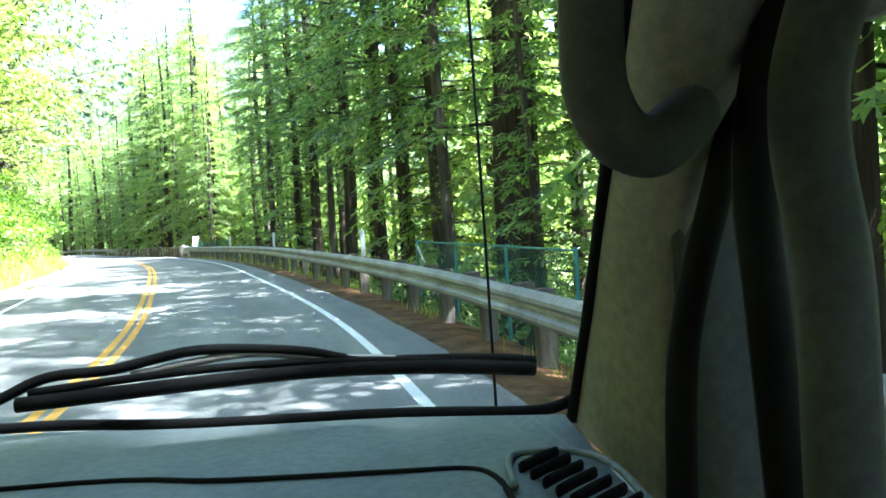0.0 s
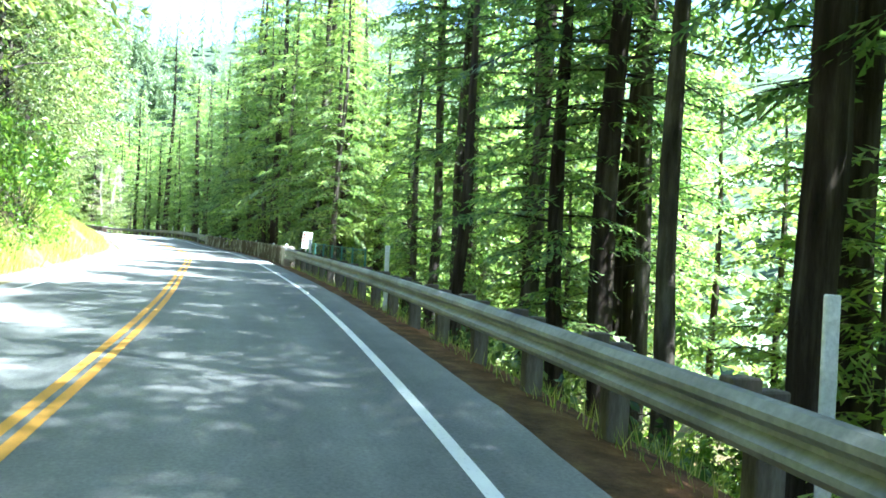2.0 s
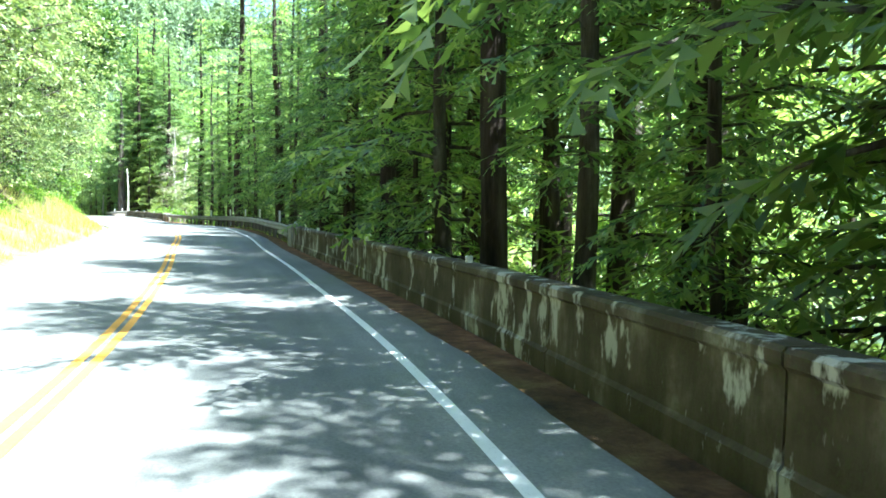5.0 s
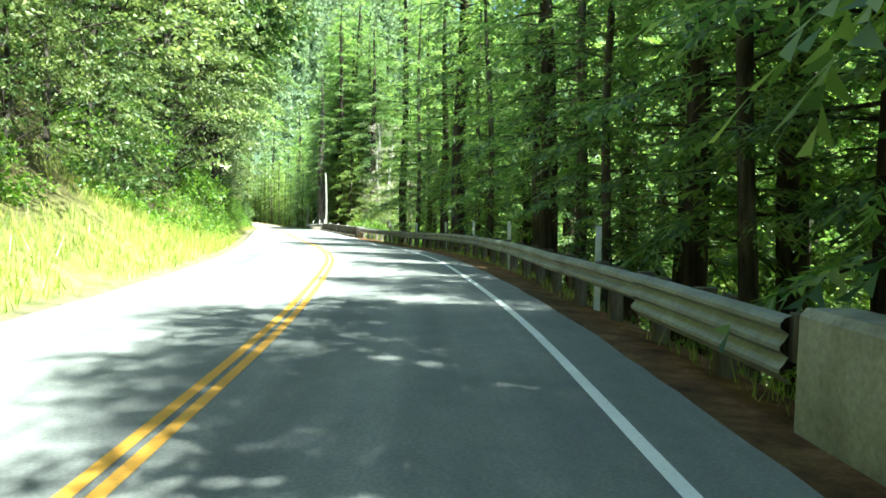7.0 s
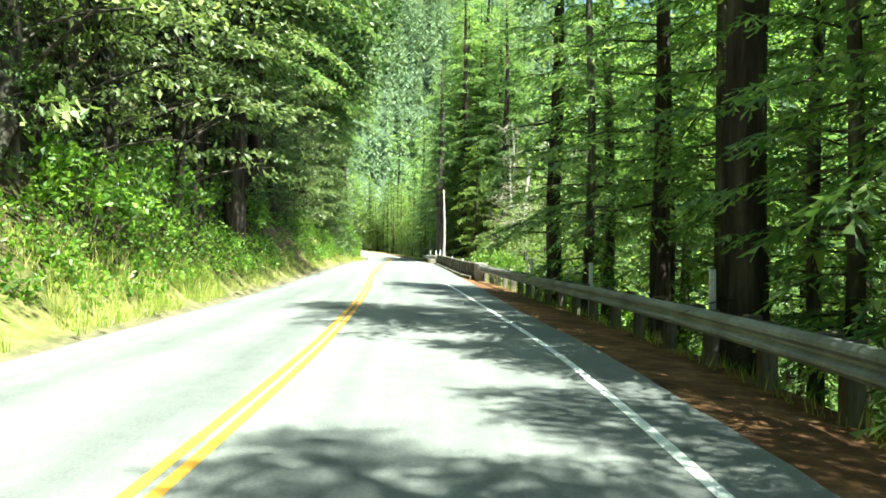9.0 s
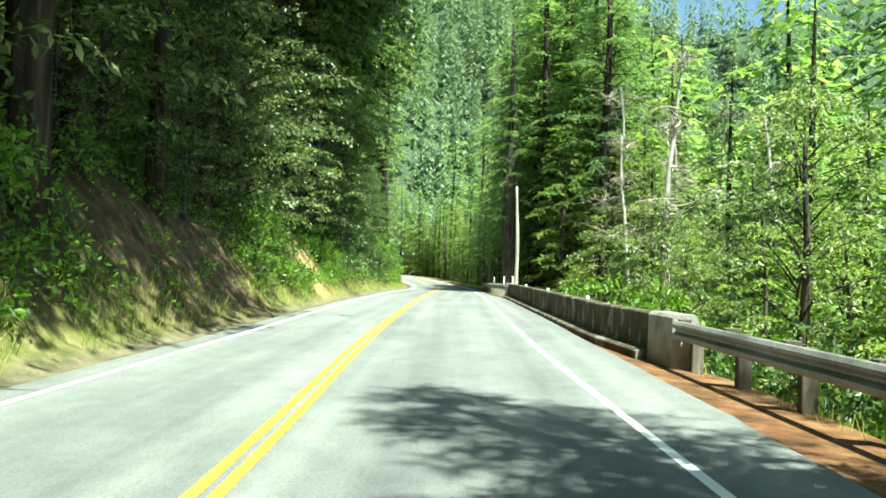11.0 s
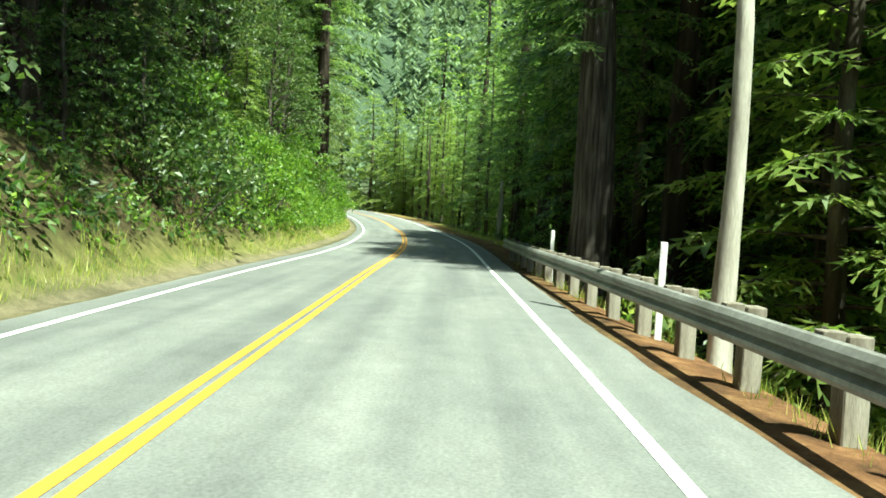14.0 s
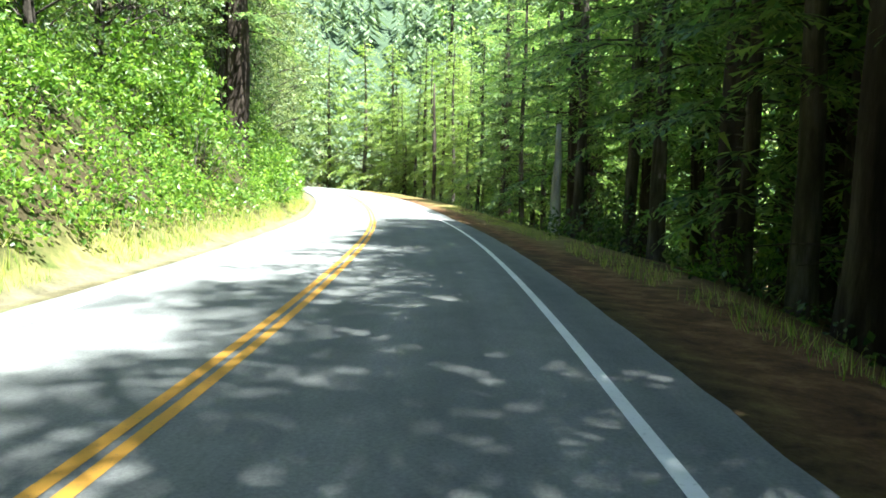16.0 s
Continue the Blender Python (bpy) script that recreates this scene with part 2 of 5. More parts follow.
def ground_material():
    """Forest soil, brown needle litter, dry grass and bare earth, by the attributes of the ground's mesh."""
    m, n, l, b = shader("forest_ground", 0.95, 0.1)
    v = coords(n, l)
    big, mid, fine = noise_node(n, l, 0.35, 5, v), noise_node(n, l, 2.2, 6, v, 0.65), noise_node(n, l, 22, 8, v, 0.75)

    def attr(name):
        a = n.new("ShaderNodeAttribute")
        a.attribute_name = name
        return a.outputs["Fac"]
    soil = ramp(n, l, mid, (0.3, (0.03, 0.026, 0.014)), (0.5, (0.055, 0.052, 0.026)), (0.7, (0.06, 0.10, 0.025)))
    litter = ramp(n, l, mid, (0.3, (0.06, 0.036, 0.022)), (0.5, (0.17, 0.085, 0.042)), (0.72, (0.33, 0.18, 0.09)))
    grass = ramp(n, l, mid, (0.3, (0.11, 0.16, 0.035)), (0.5, (0.24, 0.24, 0.075)), (0.72, (0.4, 0.335, 0.155)))
    gravel = ramp(n, l, mid, (0.3, (0.12, 0.1, 0.075)), (0.6, (0.24, 0.2, 0.15)))
    woods = ramp(n, l, big, (0.3, (0.04, 0.062, 0.038)), (0.7, (0.078, 0.11, 0.065)))
    c = mix(n, l, attr("litter"), soil, litter)
    c = mix(n, l, attr("grass"), c, grass)
    c = mix(n, l, attr("gravel"), c, gravel)
    c = mix(n, l, attr("earth"), c, ramp(n, l, mid, (0.3, (0.05, 0.034, 0.02)), (0.5, (0.12, 0.082, 0.05)), (0.72, (0.26, 0.19, 0.12))))
    c = mix(n, l, attr("straw"), c, ramp(n, l, fine, (0.3, (0.2, 0.14, 0.06)), (0.5, (0.42, 0.31, 0.14)), (0.7, (0.56, 0.45, 0.24))))
    c = mix(n, l, attr("woods"), c, woods)
    c = mix(n, l, 0.7, c, ramp(n, l, fine, (0.25, (0.4, 0.4, 0.4)), (0.75, (1.45, 1.45, 1.45))), "MULTIPLY")
    l.new(c, b.inputs["Base Color"])
    bump(n, l, b, fine, 0.9, 0.03)
    return m


M_GROUND = ground_material()

# ---- plan of the road: stations s along the driven line, offsets to its right ----
LINE = np.array([
    (-0.28, -0.04, -1.10), (-0.98, 10.93, -0.84), (-2.70, 21.79, -0.58), (-4.77, 32.60, -0.38), (-7.17, 43.33, -0.27),
    (-9.87, 53.99, -0.19), (-12.78, 64.60, -0.11), (-16.16, 75.07, -0.04), (-20.25, 85.28, 0.05), (-24.51, 95.42, 0.20),
    (-28.68, 105.60, 0.44), (-33.64, 115.41, 0.61), (-39.38, 124.79, 0.66), (-45.46, 133.96, 0.66), (-51.56, 143.11, 0.71),
    (-57.63, 152.28, 0.85), (-63.72, 161.44, 1.01), (-69.78, 170.62, 1.14), (-75.76, 179.85, 1.21), (-81.77, 189.07, 1.20),
    (-87.78, 198.28, 1.17)])
STEP = 11.0
S_MIN, S_MAX = -700.0, 1500.0


def curve_tables():
    """Finely sampled centre line: the driven stretch, a straight before it, and two left bends after it."""
    s, p = np.arange(0, 221), []
    k = s / STEP
    i = np.clip(k.astype(int), 0, len(LINE) - 2)
    f = (k - i)[:, None]
    g = np.gradient(LINE, axis=0)
    a, b, ga, gb = LINE[i], LINE[i + 1], g[i], g[i + 1]
    p = a * (1 + 2 * f) * (1 - f) ** 2 + ga * f * (1 - f) ** 2 + b * f * f * (3 - 2 * f) + gb * f * f * (f - 1)
    back = [p[0] + np.array([0.0, -1.0, -0.012]) * d for d in range(60, 0, -1)]
    head, q, ahead = math.atan2(-(p[-1][0] - p[-8][0]), p[-1][1] - p[-8][1]), p[-1].copy(), []
    for d in range(1, 191):
        head += 1 / 310 if d < 95 else 0
        q = q + np.array([-math.sin(head), math.cos(head), 0.006 if d < 40 else 0.026])
        ahead.append(q)
    return np.concatenate([back, p, ahead])


CURVE = curve_tables()
C_S = np.arange(-60, -60 + len(CURVE))
TAN = np.gradient(CURVE, axis=0)[:, :2]
TAN /= np.linalg.norm(TAN, axis=1)[:, None]
FAR_N = np.array([0.87, 0.49])


def bend(s):
    """How far the road itself swings to the left past the last straight."""
    return -max(0.0, s - 306) ** 2 / 130


def centre(s):
    e = s - np.clip(s, C_S[0], C_S[-1])
    x, y, z = (np.interp(s, C_S, CURVE[:, j]) for j in range(3))
    tx, ty = np.interp(s, C_S, TAN[:, 0]), np.interp(s, C_S, TAN[:, 1])
    return x + tx * e, y + ty * e, z, tx, ty


def plan(s, lat, z=0.0):
    """The place at station s, lat metres to the right of the driven line, z above the road there."""
    x, y, h, tx, ty = centre(s)
    near = max(-45.0, min(45.0, lat))
    far = lat - near
    return Vector((x + ty * near + FAR_N[0] * far, y - tx * near + FAR_N[1] * far, h + z))


def heading(s):
    _, _, _, tx, ty = centre(s)
    return math.degrees(math.atan2(-tx, ty))


def rail_lat(s):
    return float(np.interp(s, [0, 20, 45, 66, 90, 103, 112, 120, 130, 140, 155, 163, 168, 180, 195, 205, 222], [2.65, 2.6, 2.5, 2.5, 2.9, 2.7, 2.5, 2.95, 3.7, 4.1, 4.1, 3.8, 3.3, 3.1, 2.9, 2.6, 2.2]))


def smooth(a, b, x):
    t = min(1.0, max(0.0, (x - a) / (b - a)))
    return t * t * (3 - 2 * t)


def grassy(s):
    """How far the bank's foot is the open grassy slope."""
    return smooth(60, 85, s) * (1 - smooth(128, 150, s))


def dry_patch(s, lat):
    """The bare knoll of dry grass and earth in the bank."""
    return smooth(183.5, 185, s) * (1 - smooth(187.5, 189.5, s)) * smooth(-8.6, -8.1, lat) * (1 - smooth(-6.3, -5.8, lat))


def bare_cut(s, lat):
    """Brown earth that shows in the steep cut."""
    return smooth(164, 168, s) * (1 - smooth(174, 177, s)) * smooth(-8.4, -7.6, lat) if lat < -5.7 else 0.0


def relief(s, lat):
    """Height of the ground over the road's level."""
    x = plan(s, lat)
    lat = lat - bend(min(s, 356))
    wob = noise.noise((x.x * 0.11, x.y * 0.11, 3.1)) * 0.5 + noise.noise((x.x * 0.4, x.y * 0.4, 9.2)) * 0.16
    if -5.3 <= lat <= 2.3:
        h = -0.03
    elif lat > 0:
        drop = smooth(216, 240, s)
        edge = rail_lat(s) + 0.5
        d = max(0.0, lat - edge - 2.2 * drop)
        steep = 0.62 * (1 - drop) + 0.3 * drop
        h = -0.01 - 0.06 * smooth(2.3, edge, lat) - steep * min(d, 17) - 0.05 * max(0, min(d - 17, 25)) + 0.42 * max(0, d - 60)
        h = min(h, 70 + 40 * noise.noise((x.x * 0.004, x.y * 0.004, 0)))
        h += wob * smooth(0, 3, d)
    else:
        d = max(0.0, -lat - 5.9)
        soft = grassy(s)
        cut = smooth(150, 172, s) * (1 - smooth(206, 222, s))
        first, brow = 0.5 * soft + (1.15 + 0.25 * cut) * (1 - soft), 3.2 - 1.1 * cut
        h = -0.05 + first * min(d, brow) + (1.0 - 0.4 * cut + 0.3 * soft) * max(0, min(d - brow, 5)) + 0.85 * max(0, d - brow - 5)
        h = min(h, 95 + 40 * noise.noise((x.x * 0.004, x.y * 0.004, 0)))
        h += wob * smooth(0.2, 2.5, d) * 1.5
    return h + 0.8 * max(0.0, min(s - 352, 60)) + 0.55 * max(0.0, min(s - 412, 300)) * (1 - smooth(100, 210, lat))


def on_ground(s, lat, sink=0.0):
    return plan(s, lat, relief(s, lat) - sink)


# ---- mesh helpers ----


def mesh_from(name, verts, faces, material, parent=None, label="", smooth_shade=False):
    me = bpy.data.meshes.new(name)
    me.from_pydata([tuple(v) for v in verts] if not isinstance(verts, np.ndarray) else verts.tolist(), [], faces if isinstance(faces, list) else faces.tolist())
    me.materials.append(material)
    if smooth_shade:
        me.polygons.foreach_set("use_smooth", [True] * len(me.polygons))
    me.update()
    ob = new(name, me)
    if parent is not None:
        ob.parent = parent
    return tagged(ob, label)


def part(name, bm, material, parent=None, label="", smooth_shade=False):
    me = bpy.data.meshes.new(name)
    bm.to_mesh(me)
    bm.free()
    me.materials.append(material)
    if smooth_shade:
        me.polygons.foreach_set("use_smooth", [True] * len(me.polygons))
    ob = new(name, me)
    if parent is not None:
        ob.parent = parent
    return tagged(ob, label)


def box(bm, size, at=(0, 0, 0), bevel=0.0):
    r = bmesh.ops.create_cube(bm, size=1.0, matrix=Matrix.Translation(at) @ Matrix.Diagonal((*size, 1)))
    if bevel:
        edges = {e for v in r["verts"] for e in v.link_edges}
        bmesh.ops.bevel(bm, geom=list(edges), offset=bevel, segments=1, affect="EDGES")


def strip(name, s0, s1, lat_a, lat_b, lift, material, step=1.0, kind="structure", label="", category="", parent=None, thick=0.0):
    """A band along the road between two offsets (numbers or functions of the station)."""
    fa = lat_a if callable(lat_a) else lambda s: lat_a
    fb = lat_b if callable(lat_b) else lambda s: lat_b
    ss = np.arange(s0, s1 + 0.01, step)
    v, f, uv = [], [], []
    for s in ss:
        a, b = fa(s) + bend(s), fb(s) + bend(s)
        v += [plan(s, a, lift), plan(s, b, lift)]
        uv += [(s, a), (s, b)]
        if thick:
            v += [plan(s, a, lift - thick), plan(s, b, lift - thick)]
            uv += [(s, a), (s, b)]
    w = 4 if thick else 2
    for i in range(len(ss) - 1):
        o, p = i * w, (i + 1) * w
        f.append((o, o + 1, p + 1, p))
        if thick:
            f += [(o + 2, o, p, p + 2), (o + 1, o + 3, p + 3, p + 1)]
    ob = mesh_from(name, v, f, material, parent)
    me = ob.data
    lay = me.uv_layers.new(name="plan")
    for lp in me.loops:
        lay.data[lp.index].uv = uv[lp.vertex_index]
    return tagged(ob, label, category, kind=kind)


# ---- ground and road ----


def build_ground():
    def spaced(lo, hi, core_lo, core_hi, fine, grow):
        out = list(np.arange(core_lo, core_hi + 0.01, fine))
        d, x = fine, core_hi
        while x < hi:
            d *= grow
            x += d
            out.append(min(x, hi))
        d, x = fine, core_lo
        while x > lo:
            d *= grow
            x -= d
            out.insert(0, max(x, lo))
        return out
    ss = spaced(S_MIN, S_MAX, -20, 260, 1.25, 1.13)
    ls = spaced(-900, 900, -16, 12, 0.55, 1.14)
    v, f, at = [], [], {"litter": [], "grass": [], "gravel": [], "earth": [], "straw": [], "woods": []}
    for s in ss:
        for lat in ls:
            v.append(plan(s, lat, relief(s, lat)))
            n1 = 0.5 + 0.5 * noise.noise((s * 0.3, lat * 0.3, 7))
            right, left = max(0.0, lat - 1.9), max(0.0, -lat - 5.0)
            far = smooth(24, 50, abs(lat)) + smooth(345, 370, s)
            at["litter"].append((smooth(0, 0.5, right) * (1 - 0.6 * smooth(2.5, 6, right)) * (0.5 + 0.8 * n1)) if right > 0 else 0.25 * n1)
            sunny = smooth(50, 80, s) * (1 - smooth(120, 150, s))
            at["grass"].append(min(1.0, smooth(0.2, 0.9, left) * (1 - smooth(0.9, 1.6 + 4 * sunny, left)) * (0.35 + 0.8 * n1)) if left > 0 else smooth(225, 250, s) * smooth(0.8, 2, right) * (1 - smooth(2.5, 5, right)) * n1)
            at["gravel"].append((smooth(0, 0.2, left) * (1 - smooth(0.4, 0.9, left))) * 0.8 if left > 0 else 0.0)
            at["straw"].append(min(1.0, dry_patch(s, lat) * (0.55 + 0.7 * n1)))
            at["earth"].append(min(1.0, 0.9 * bare_cut(s, lat) + 0.5 * dry_patch(s, lat) * (1 - n1)))
            at["woods"].append(min(1.0, far))
    w = len(ls)
    for i in range(len(ss) - 1):
        for j in range(w - 1):
            o = i * w + j
            f.append((o, o + 1, o + w + 1, o + w))
    ob = mesh_from("ground", v, f, M_GROUND, smooth_shade=True)
    for k, a in at.items():
        ob.data.attributes.new(k, "FLOAT", "POINT").data.foreach_set("value", a)
    return tagged(ob, "wooded mountain slope with needle litter and dry grass verges", "ground", kind="structure")


def eased(s, at, lat):
    """Offsets between the given stations, with the corners rounded off."""
    return float(np.mean(np.interp(s + np.linspace(-5, 5, 11), at, lat)))


def white_lat(s):
    return eased(s, [0, 25, 36, 50, 62, 85, 92, 104, 113, 120, 130, 140, 155, 164, 190, 205, 222, 260], [1.42, 1.25, 1.4, 1.5, 1.3, 1.45, 1.55, 1.4, 1.25, 1.45, 1.95, 2.1, 1.95, 1.62, 1.5, 1.38, 1.2, 1.25])


def yellow_lat(s):
    return eased(s, [0, 14, 40, 56, 75, 90, 105, 113, 127, 140, 155, 165, 190, 205, 215, 226, 236, 260], [-1.7, -1.65, -1.55, -1.75, -1.65, -1.55, -1.8, -2.0, -1.7, -1.5, -1.55, -1.88, -1.87, -1.92, -2.0, -1.86, -1.95, -2.0])


def left_lat(s):
    return eased(s, [0, 60, 110, 140, 175, 188, 212, 227, 245, 300], [-4.4, -4.5, -4.8, -4.75, -4.5, -4.37, -4.6, -4.35, -4.6, -4.8])


ground = build_ground()
edge_wob = lambda s: 0.05 * noise.noise((s * 0.5, 1.0, 0.0)) + 0.035 * noise.noise((s * 2.3, 5.0, 0.0))
road = strip("road", -60, 346, lambda s: left_lat(s) - 0.55 + edge_wob(s), lambda s: white_lat(s) + 0.72 + edge_wob(s + 400) + 0.6 * smooth(138, 166, s) * (1 - smooth(188, 205, s)), 0.02, M_ASPHALT, 0.5, label="worn grey asphalt two-lane mountain road", category="road", thick=0.12)
strip("edge_line", -60, 346, lambda s: white_lat(s) - 0.055, lambda s: white_lat(s) + 0.055, 0.025, M_LINE_WHITE, 1.0, label="solid white painted edge line on asphalt", category="road marking")
strip("edge_line", -60, 346, lambda s: left_lat(s) - 0.055, lambda s: left_lat(s) + 0.055, 0.025, M_LINE_WHITE, 1.0, label="solid white painted edge line on asphalt", category="road marking")
strip("centre_line", -60, 346, lambda s: yellow_lat(s) - 0.135, lambda s: yellow_lat(s) - 0.032, 0.025, M_LINE_YELLOW, 1.0, label="yellow stripe of the double centre line", category="road marking")
strip("centre_line", -60, 346, lambda s: yellow_lat(s) + 0.032, lambda s: yellow_lat(s) + 0.135, 0.025, M_LINE_YELLOW, 1.0, label="yellow stripe of the double centre line", category="road marking")

# ---- guard rails, walls, posts ----
PROFILE = [(0.0, 0.765), (-0.045, 0.755), (-0.085, 0.705), (-0.085, 0.665), (-0.02, 0.615), (-0.02, 0.585), (-0.085, 0.535), (-0.085, 0.495), (-0.045, 0.45), (0.0, 0.44)]


THRIE = [(0.0, 0.775)] + [(o, 0.765 - 0.17 * k - d) for k in range(3) for o, d in ((-0.05, 0.01), (-0.085, 0.05), (-0.085, 0.085), (-0.02, 0.13))] + [(0.0, 0.26)]


def along(name, base, s0, s1, profile, lat_of, material, parent, step=0.635, closed=True, label="", caps=True):
    """A profile (offset, height) drawn along the road between two stations, under a parent at base."""
    n = max(1, round((s1 - s0) / step))
    v, f, k = [], [], len(profile)
    for i in range(n + 1):
        s = s0 + (s1 - s0) * i / n
        la = lat_of(s)
        v += [plan(s, la + o, z) - base for o, z in profile]
    for i in range(n):
        for j in range(k if closed else k - 1):
            a, b = i * k + j, i * k + (j + 1) % k
            f.append((a, b, b + k, a + k))
    if closed and caps:
        f += [tuple(range(k))[::-1], tuple(range(n * k, n * k + k))]
    return mesh_from(name, v, f, material, parent, label)


def guard_rail(s0, s1, label, timber, tall=0.0, broad=0.15, deep_ends=()):
    """Beams on posts; the beams named in deep_ends (0 the first, -1 the last) have three ridges and reach lower."""
    base = plan(s0, rail_lat(s0))
    rail = new("guard_rail")
    rail.location = base
    tagged(rail, label, "guard rail", "guard rails along the road")
    n = round((s1 - s0) / 3.81)
    deep_at = [k % n for k in deep_ends]
    for i in range(n):
        a, b = s0 + (s1 - s0) * i / n, s0 + (s1 - s0) * (i + 1) / n
        shape = THRIE if i in deep_at else PROFILE
        along("rail_beam", base, a, b + 0.12, shape + [(o + 0.005, z) for o, z in shape[::-1]], lambda s: rail_lat(s) - 0.004 * (i % 2), M_STEEL, rail)
    bm = bmesh.new()
    box(bm, (0.2, broad, 1.32 + tall), (0, 0, 0.06 + tall / 2), 0.012)
    post = part("post", bm, timber, rail, "weathered square timber post")
    bm = bmesh.new()
    box(bm, (0.19, 0.15, 0.37), (0, 0, 0.61), 0.008)
    block = part("spacer_block", bm, timber, rail)
    count = round((s1 - s0) / 1.905)
    rng = random.Random(int(s0))
    for i in range(count + 1):
        s = s0 + (s1 - s0) * i / count
        for ob, off in ((post, 0.295), (block, 0.1)):
            k = ob if i == 0 else new(ob.name.split(".")[0], ob.data)
            k.parent = rail
            k.location = plan(s, rail_lat(s) + off) - base
            k.rotation_euler = (rng.uniform(-0.02, 0.02), rng.uniform(-0.02, 0.02), radians(heading(s)))
    return rail


guard_rail(-19.1, 64.6, "weathered galvanised guard rail on timber posts before the bridge wall", M_POSTSHADED, deep_ends=(-1,))
guard_rail(103.2, 163.2, "weathered galvanised guard rail on timber posts between two walls", M_POSTSHADED, deep_ends=(0,))
guard_rail(197.2, 223.6, "sunlit galvanised guard rail on pale timber posts past the wall", M_POSTWOOD, 0.05, 0.22)


def parapet(s0, s1, label, concrete, kerbed):
    base = plan(s0, rail_lat(s0))
    wall = new("parapet_wall")
    wall.location = base
    tagged(wall, label, "wall", "bridge parapet walls")
    lat = lambda s: rail_lat(s) + 0.15
    n = round((s1 - s0 - 2.4) / 3.6)
    a0, a1 = s0 + 1.2, s1 - 1.2
    for i in range(n):
        a, b = a0 + (a1 - a0) * i / n, a0 + (a1 - a0) * (i + 1) / n
        along("wall_panel", base, a + 0.012, b - 0.012, [(-0.13, -0.4), (-0.13, 0.16), (-0.10, 0.20), (-0.09, 0.70), (-0.12, 0.73), (-0.12, 0.80), (-0.09, 0.83), (0.16, 0.83), (0.19, 0.80), (0.19, 0.73), (0.16, 0.70), (0.2, -0.4)], lat, concrete, wall, 0.9)
    if kerbed:
        along("kerb", base, a0, a1, [(-0.42, -0.2), (-0.42, 0.10), (-0.38, 0.13), (-0.135, 0.15), (-0.135, -0.2)], lat, concrete, wall, 0.9)
    for a, b in ((s0, s0 + 1.2), (s1 - 1.2, s1)):
        along("end_block", base, a, b, [(-0.22, -0.4), (-0.19, 0.80), (-0.14, 0.86), (0.2, 0.86), (0.25, 0.80), (0.28, -0.4)], lat, M_ENDBLOCK, wall, 0.4, label="paler concrete end block")
    return wall


parapet(64.8, 103.0, "dark mossy concrete bridge parapet with pale lichen patches", M_SCARRED, False)
parapet(163.4, 197.0, "dark stained concrete parapet with a low kerb", M_PARAPET, True)


def wall_marker():
    bm = bmesh.new()
    box(bm, (0.1, 0.06, 0.1), (0, 0, 0.05), 0.01)
    ob = part("reflector_block", bm, M_REFLECT)
    return tagged(ob, "small white reflector block on top of the wall", "road marker", "wall top reflectors")


first = wall_marker()
for i, s in enumerate((66.2, 72.1, 80.0, 88.0, 95.9, 102.2, 170.5, 178.3, 186.2, 194.5)):
    m = Matrix.Translation(plan(s, rail_lat(s) + 0.18, 0.83 if i not in (0, 5) else 0.86)) @ Matrix.Rotation(radians(heading(s)), 4, "Z")
    if i == 0:
        first.matrix_basis = m
    else:
        copy_thing(first, m)


def delineator():
    post = new("delineator_post")
    tagged(post, "slim white plastic delineator post behind the guard rail", "road marker", "delineator posts")
    bm = bmesh.new()
    box(bm, (0.105, 0.03, 1.75), (0, 0, 0.42), 0.01)
    part("post", bm, M_WHITE, post)
    bm = bmesh.new()
    box(bm, (0.075, 0.006, 0.11), (0, -0.019, 1.2), 0.0)
    part("reflector", bm, M_REFLECT, post, "pale reflective sticker")
    return post


first = delineator()
for i, (s, tilt) in enumerate(((17.7, 1), (32.0, -2), (45.4, 1), (60.2, 2), (110.6, -1), (120.6, 1), (128.0, -1), (134.6, 2), (143.0, 0), (152.0, 1), (204.6, -1), (214.9, 1), (197.8, 2))):
    m = Matrix.Translation(plan(s, rail_lat(s) + 0.48)) @ pose(0, 0, 0, tilt, -tilt * 0.7, heading(s))
    if i == 0:
        first.matrix_basis = m
    else:
        copy_thing(first, m)


def post_sign():
    """A small white sign on a post behind the rail: three red spots beside bars that stand for unreadable writing."""
    sign = new("road_sign")
    tagged(sign, "small white metal sign with red spots on a thin post", "sign")
    bm = bmesh.new()
    box(bm, (0.06, 0.05, 2.3), (0, 0.03, 0.25), 0.006)
    part("post", bm, M_STEEL, sign)
    bm = bmesh.new()
    box(bm, (0.46, 0.012, 0.78), (0, 0, 1.18), 0.004)
    part("plate", bm, M_WHITE, sign)
    for k in range(3):
        bm = bmesh.new()
        bmesh.ops.create_cone(bm, cap_ends=True, segments=16, radius1=0.055, radius2=0.055, depth=0.008, matrix=pose(-0.15, -0.01, 1.44 - k * 0.15, 90))
        part("spot", bm, M_RED, sign, "round red spot")
    for w, x, z in ((0.2, 0.08, 1.45), (0.18, 0.07, 1.36), (0.2, 0.08, 1.27), (0.12, 0.04, 0.98), (0.3, 0.02, 0.9)):
        bm = bmesh.new()
        box(bm, (w, 0.006, 0.028), (x, -0.009, z))
        part("bar", bm, M_INK, sign)
    return sign


post_sign().matrix_basis = Matrix.Translation(plan(66.2, 3.55)) @ pose(0, 0, 0, 1, 4, heading(62))



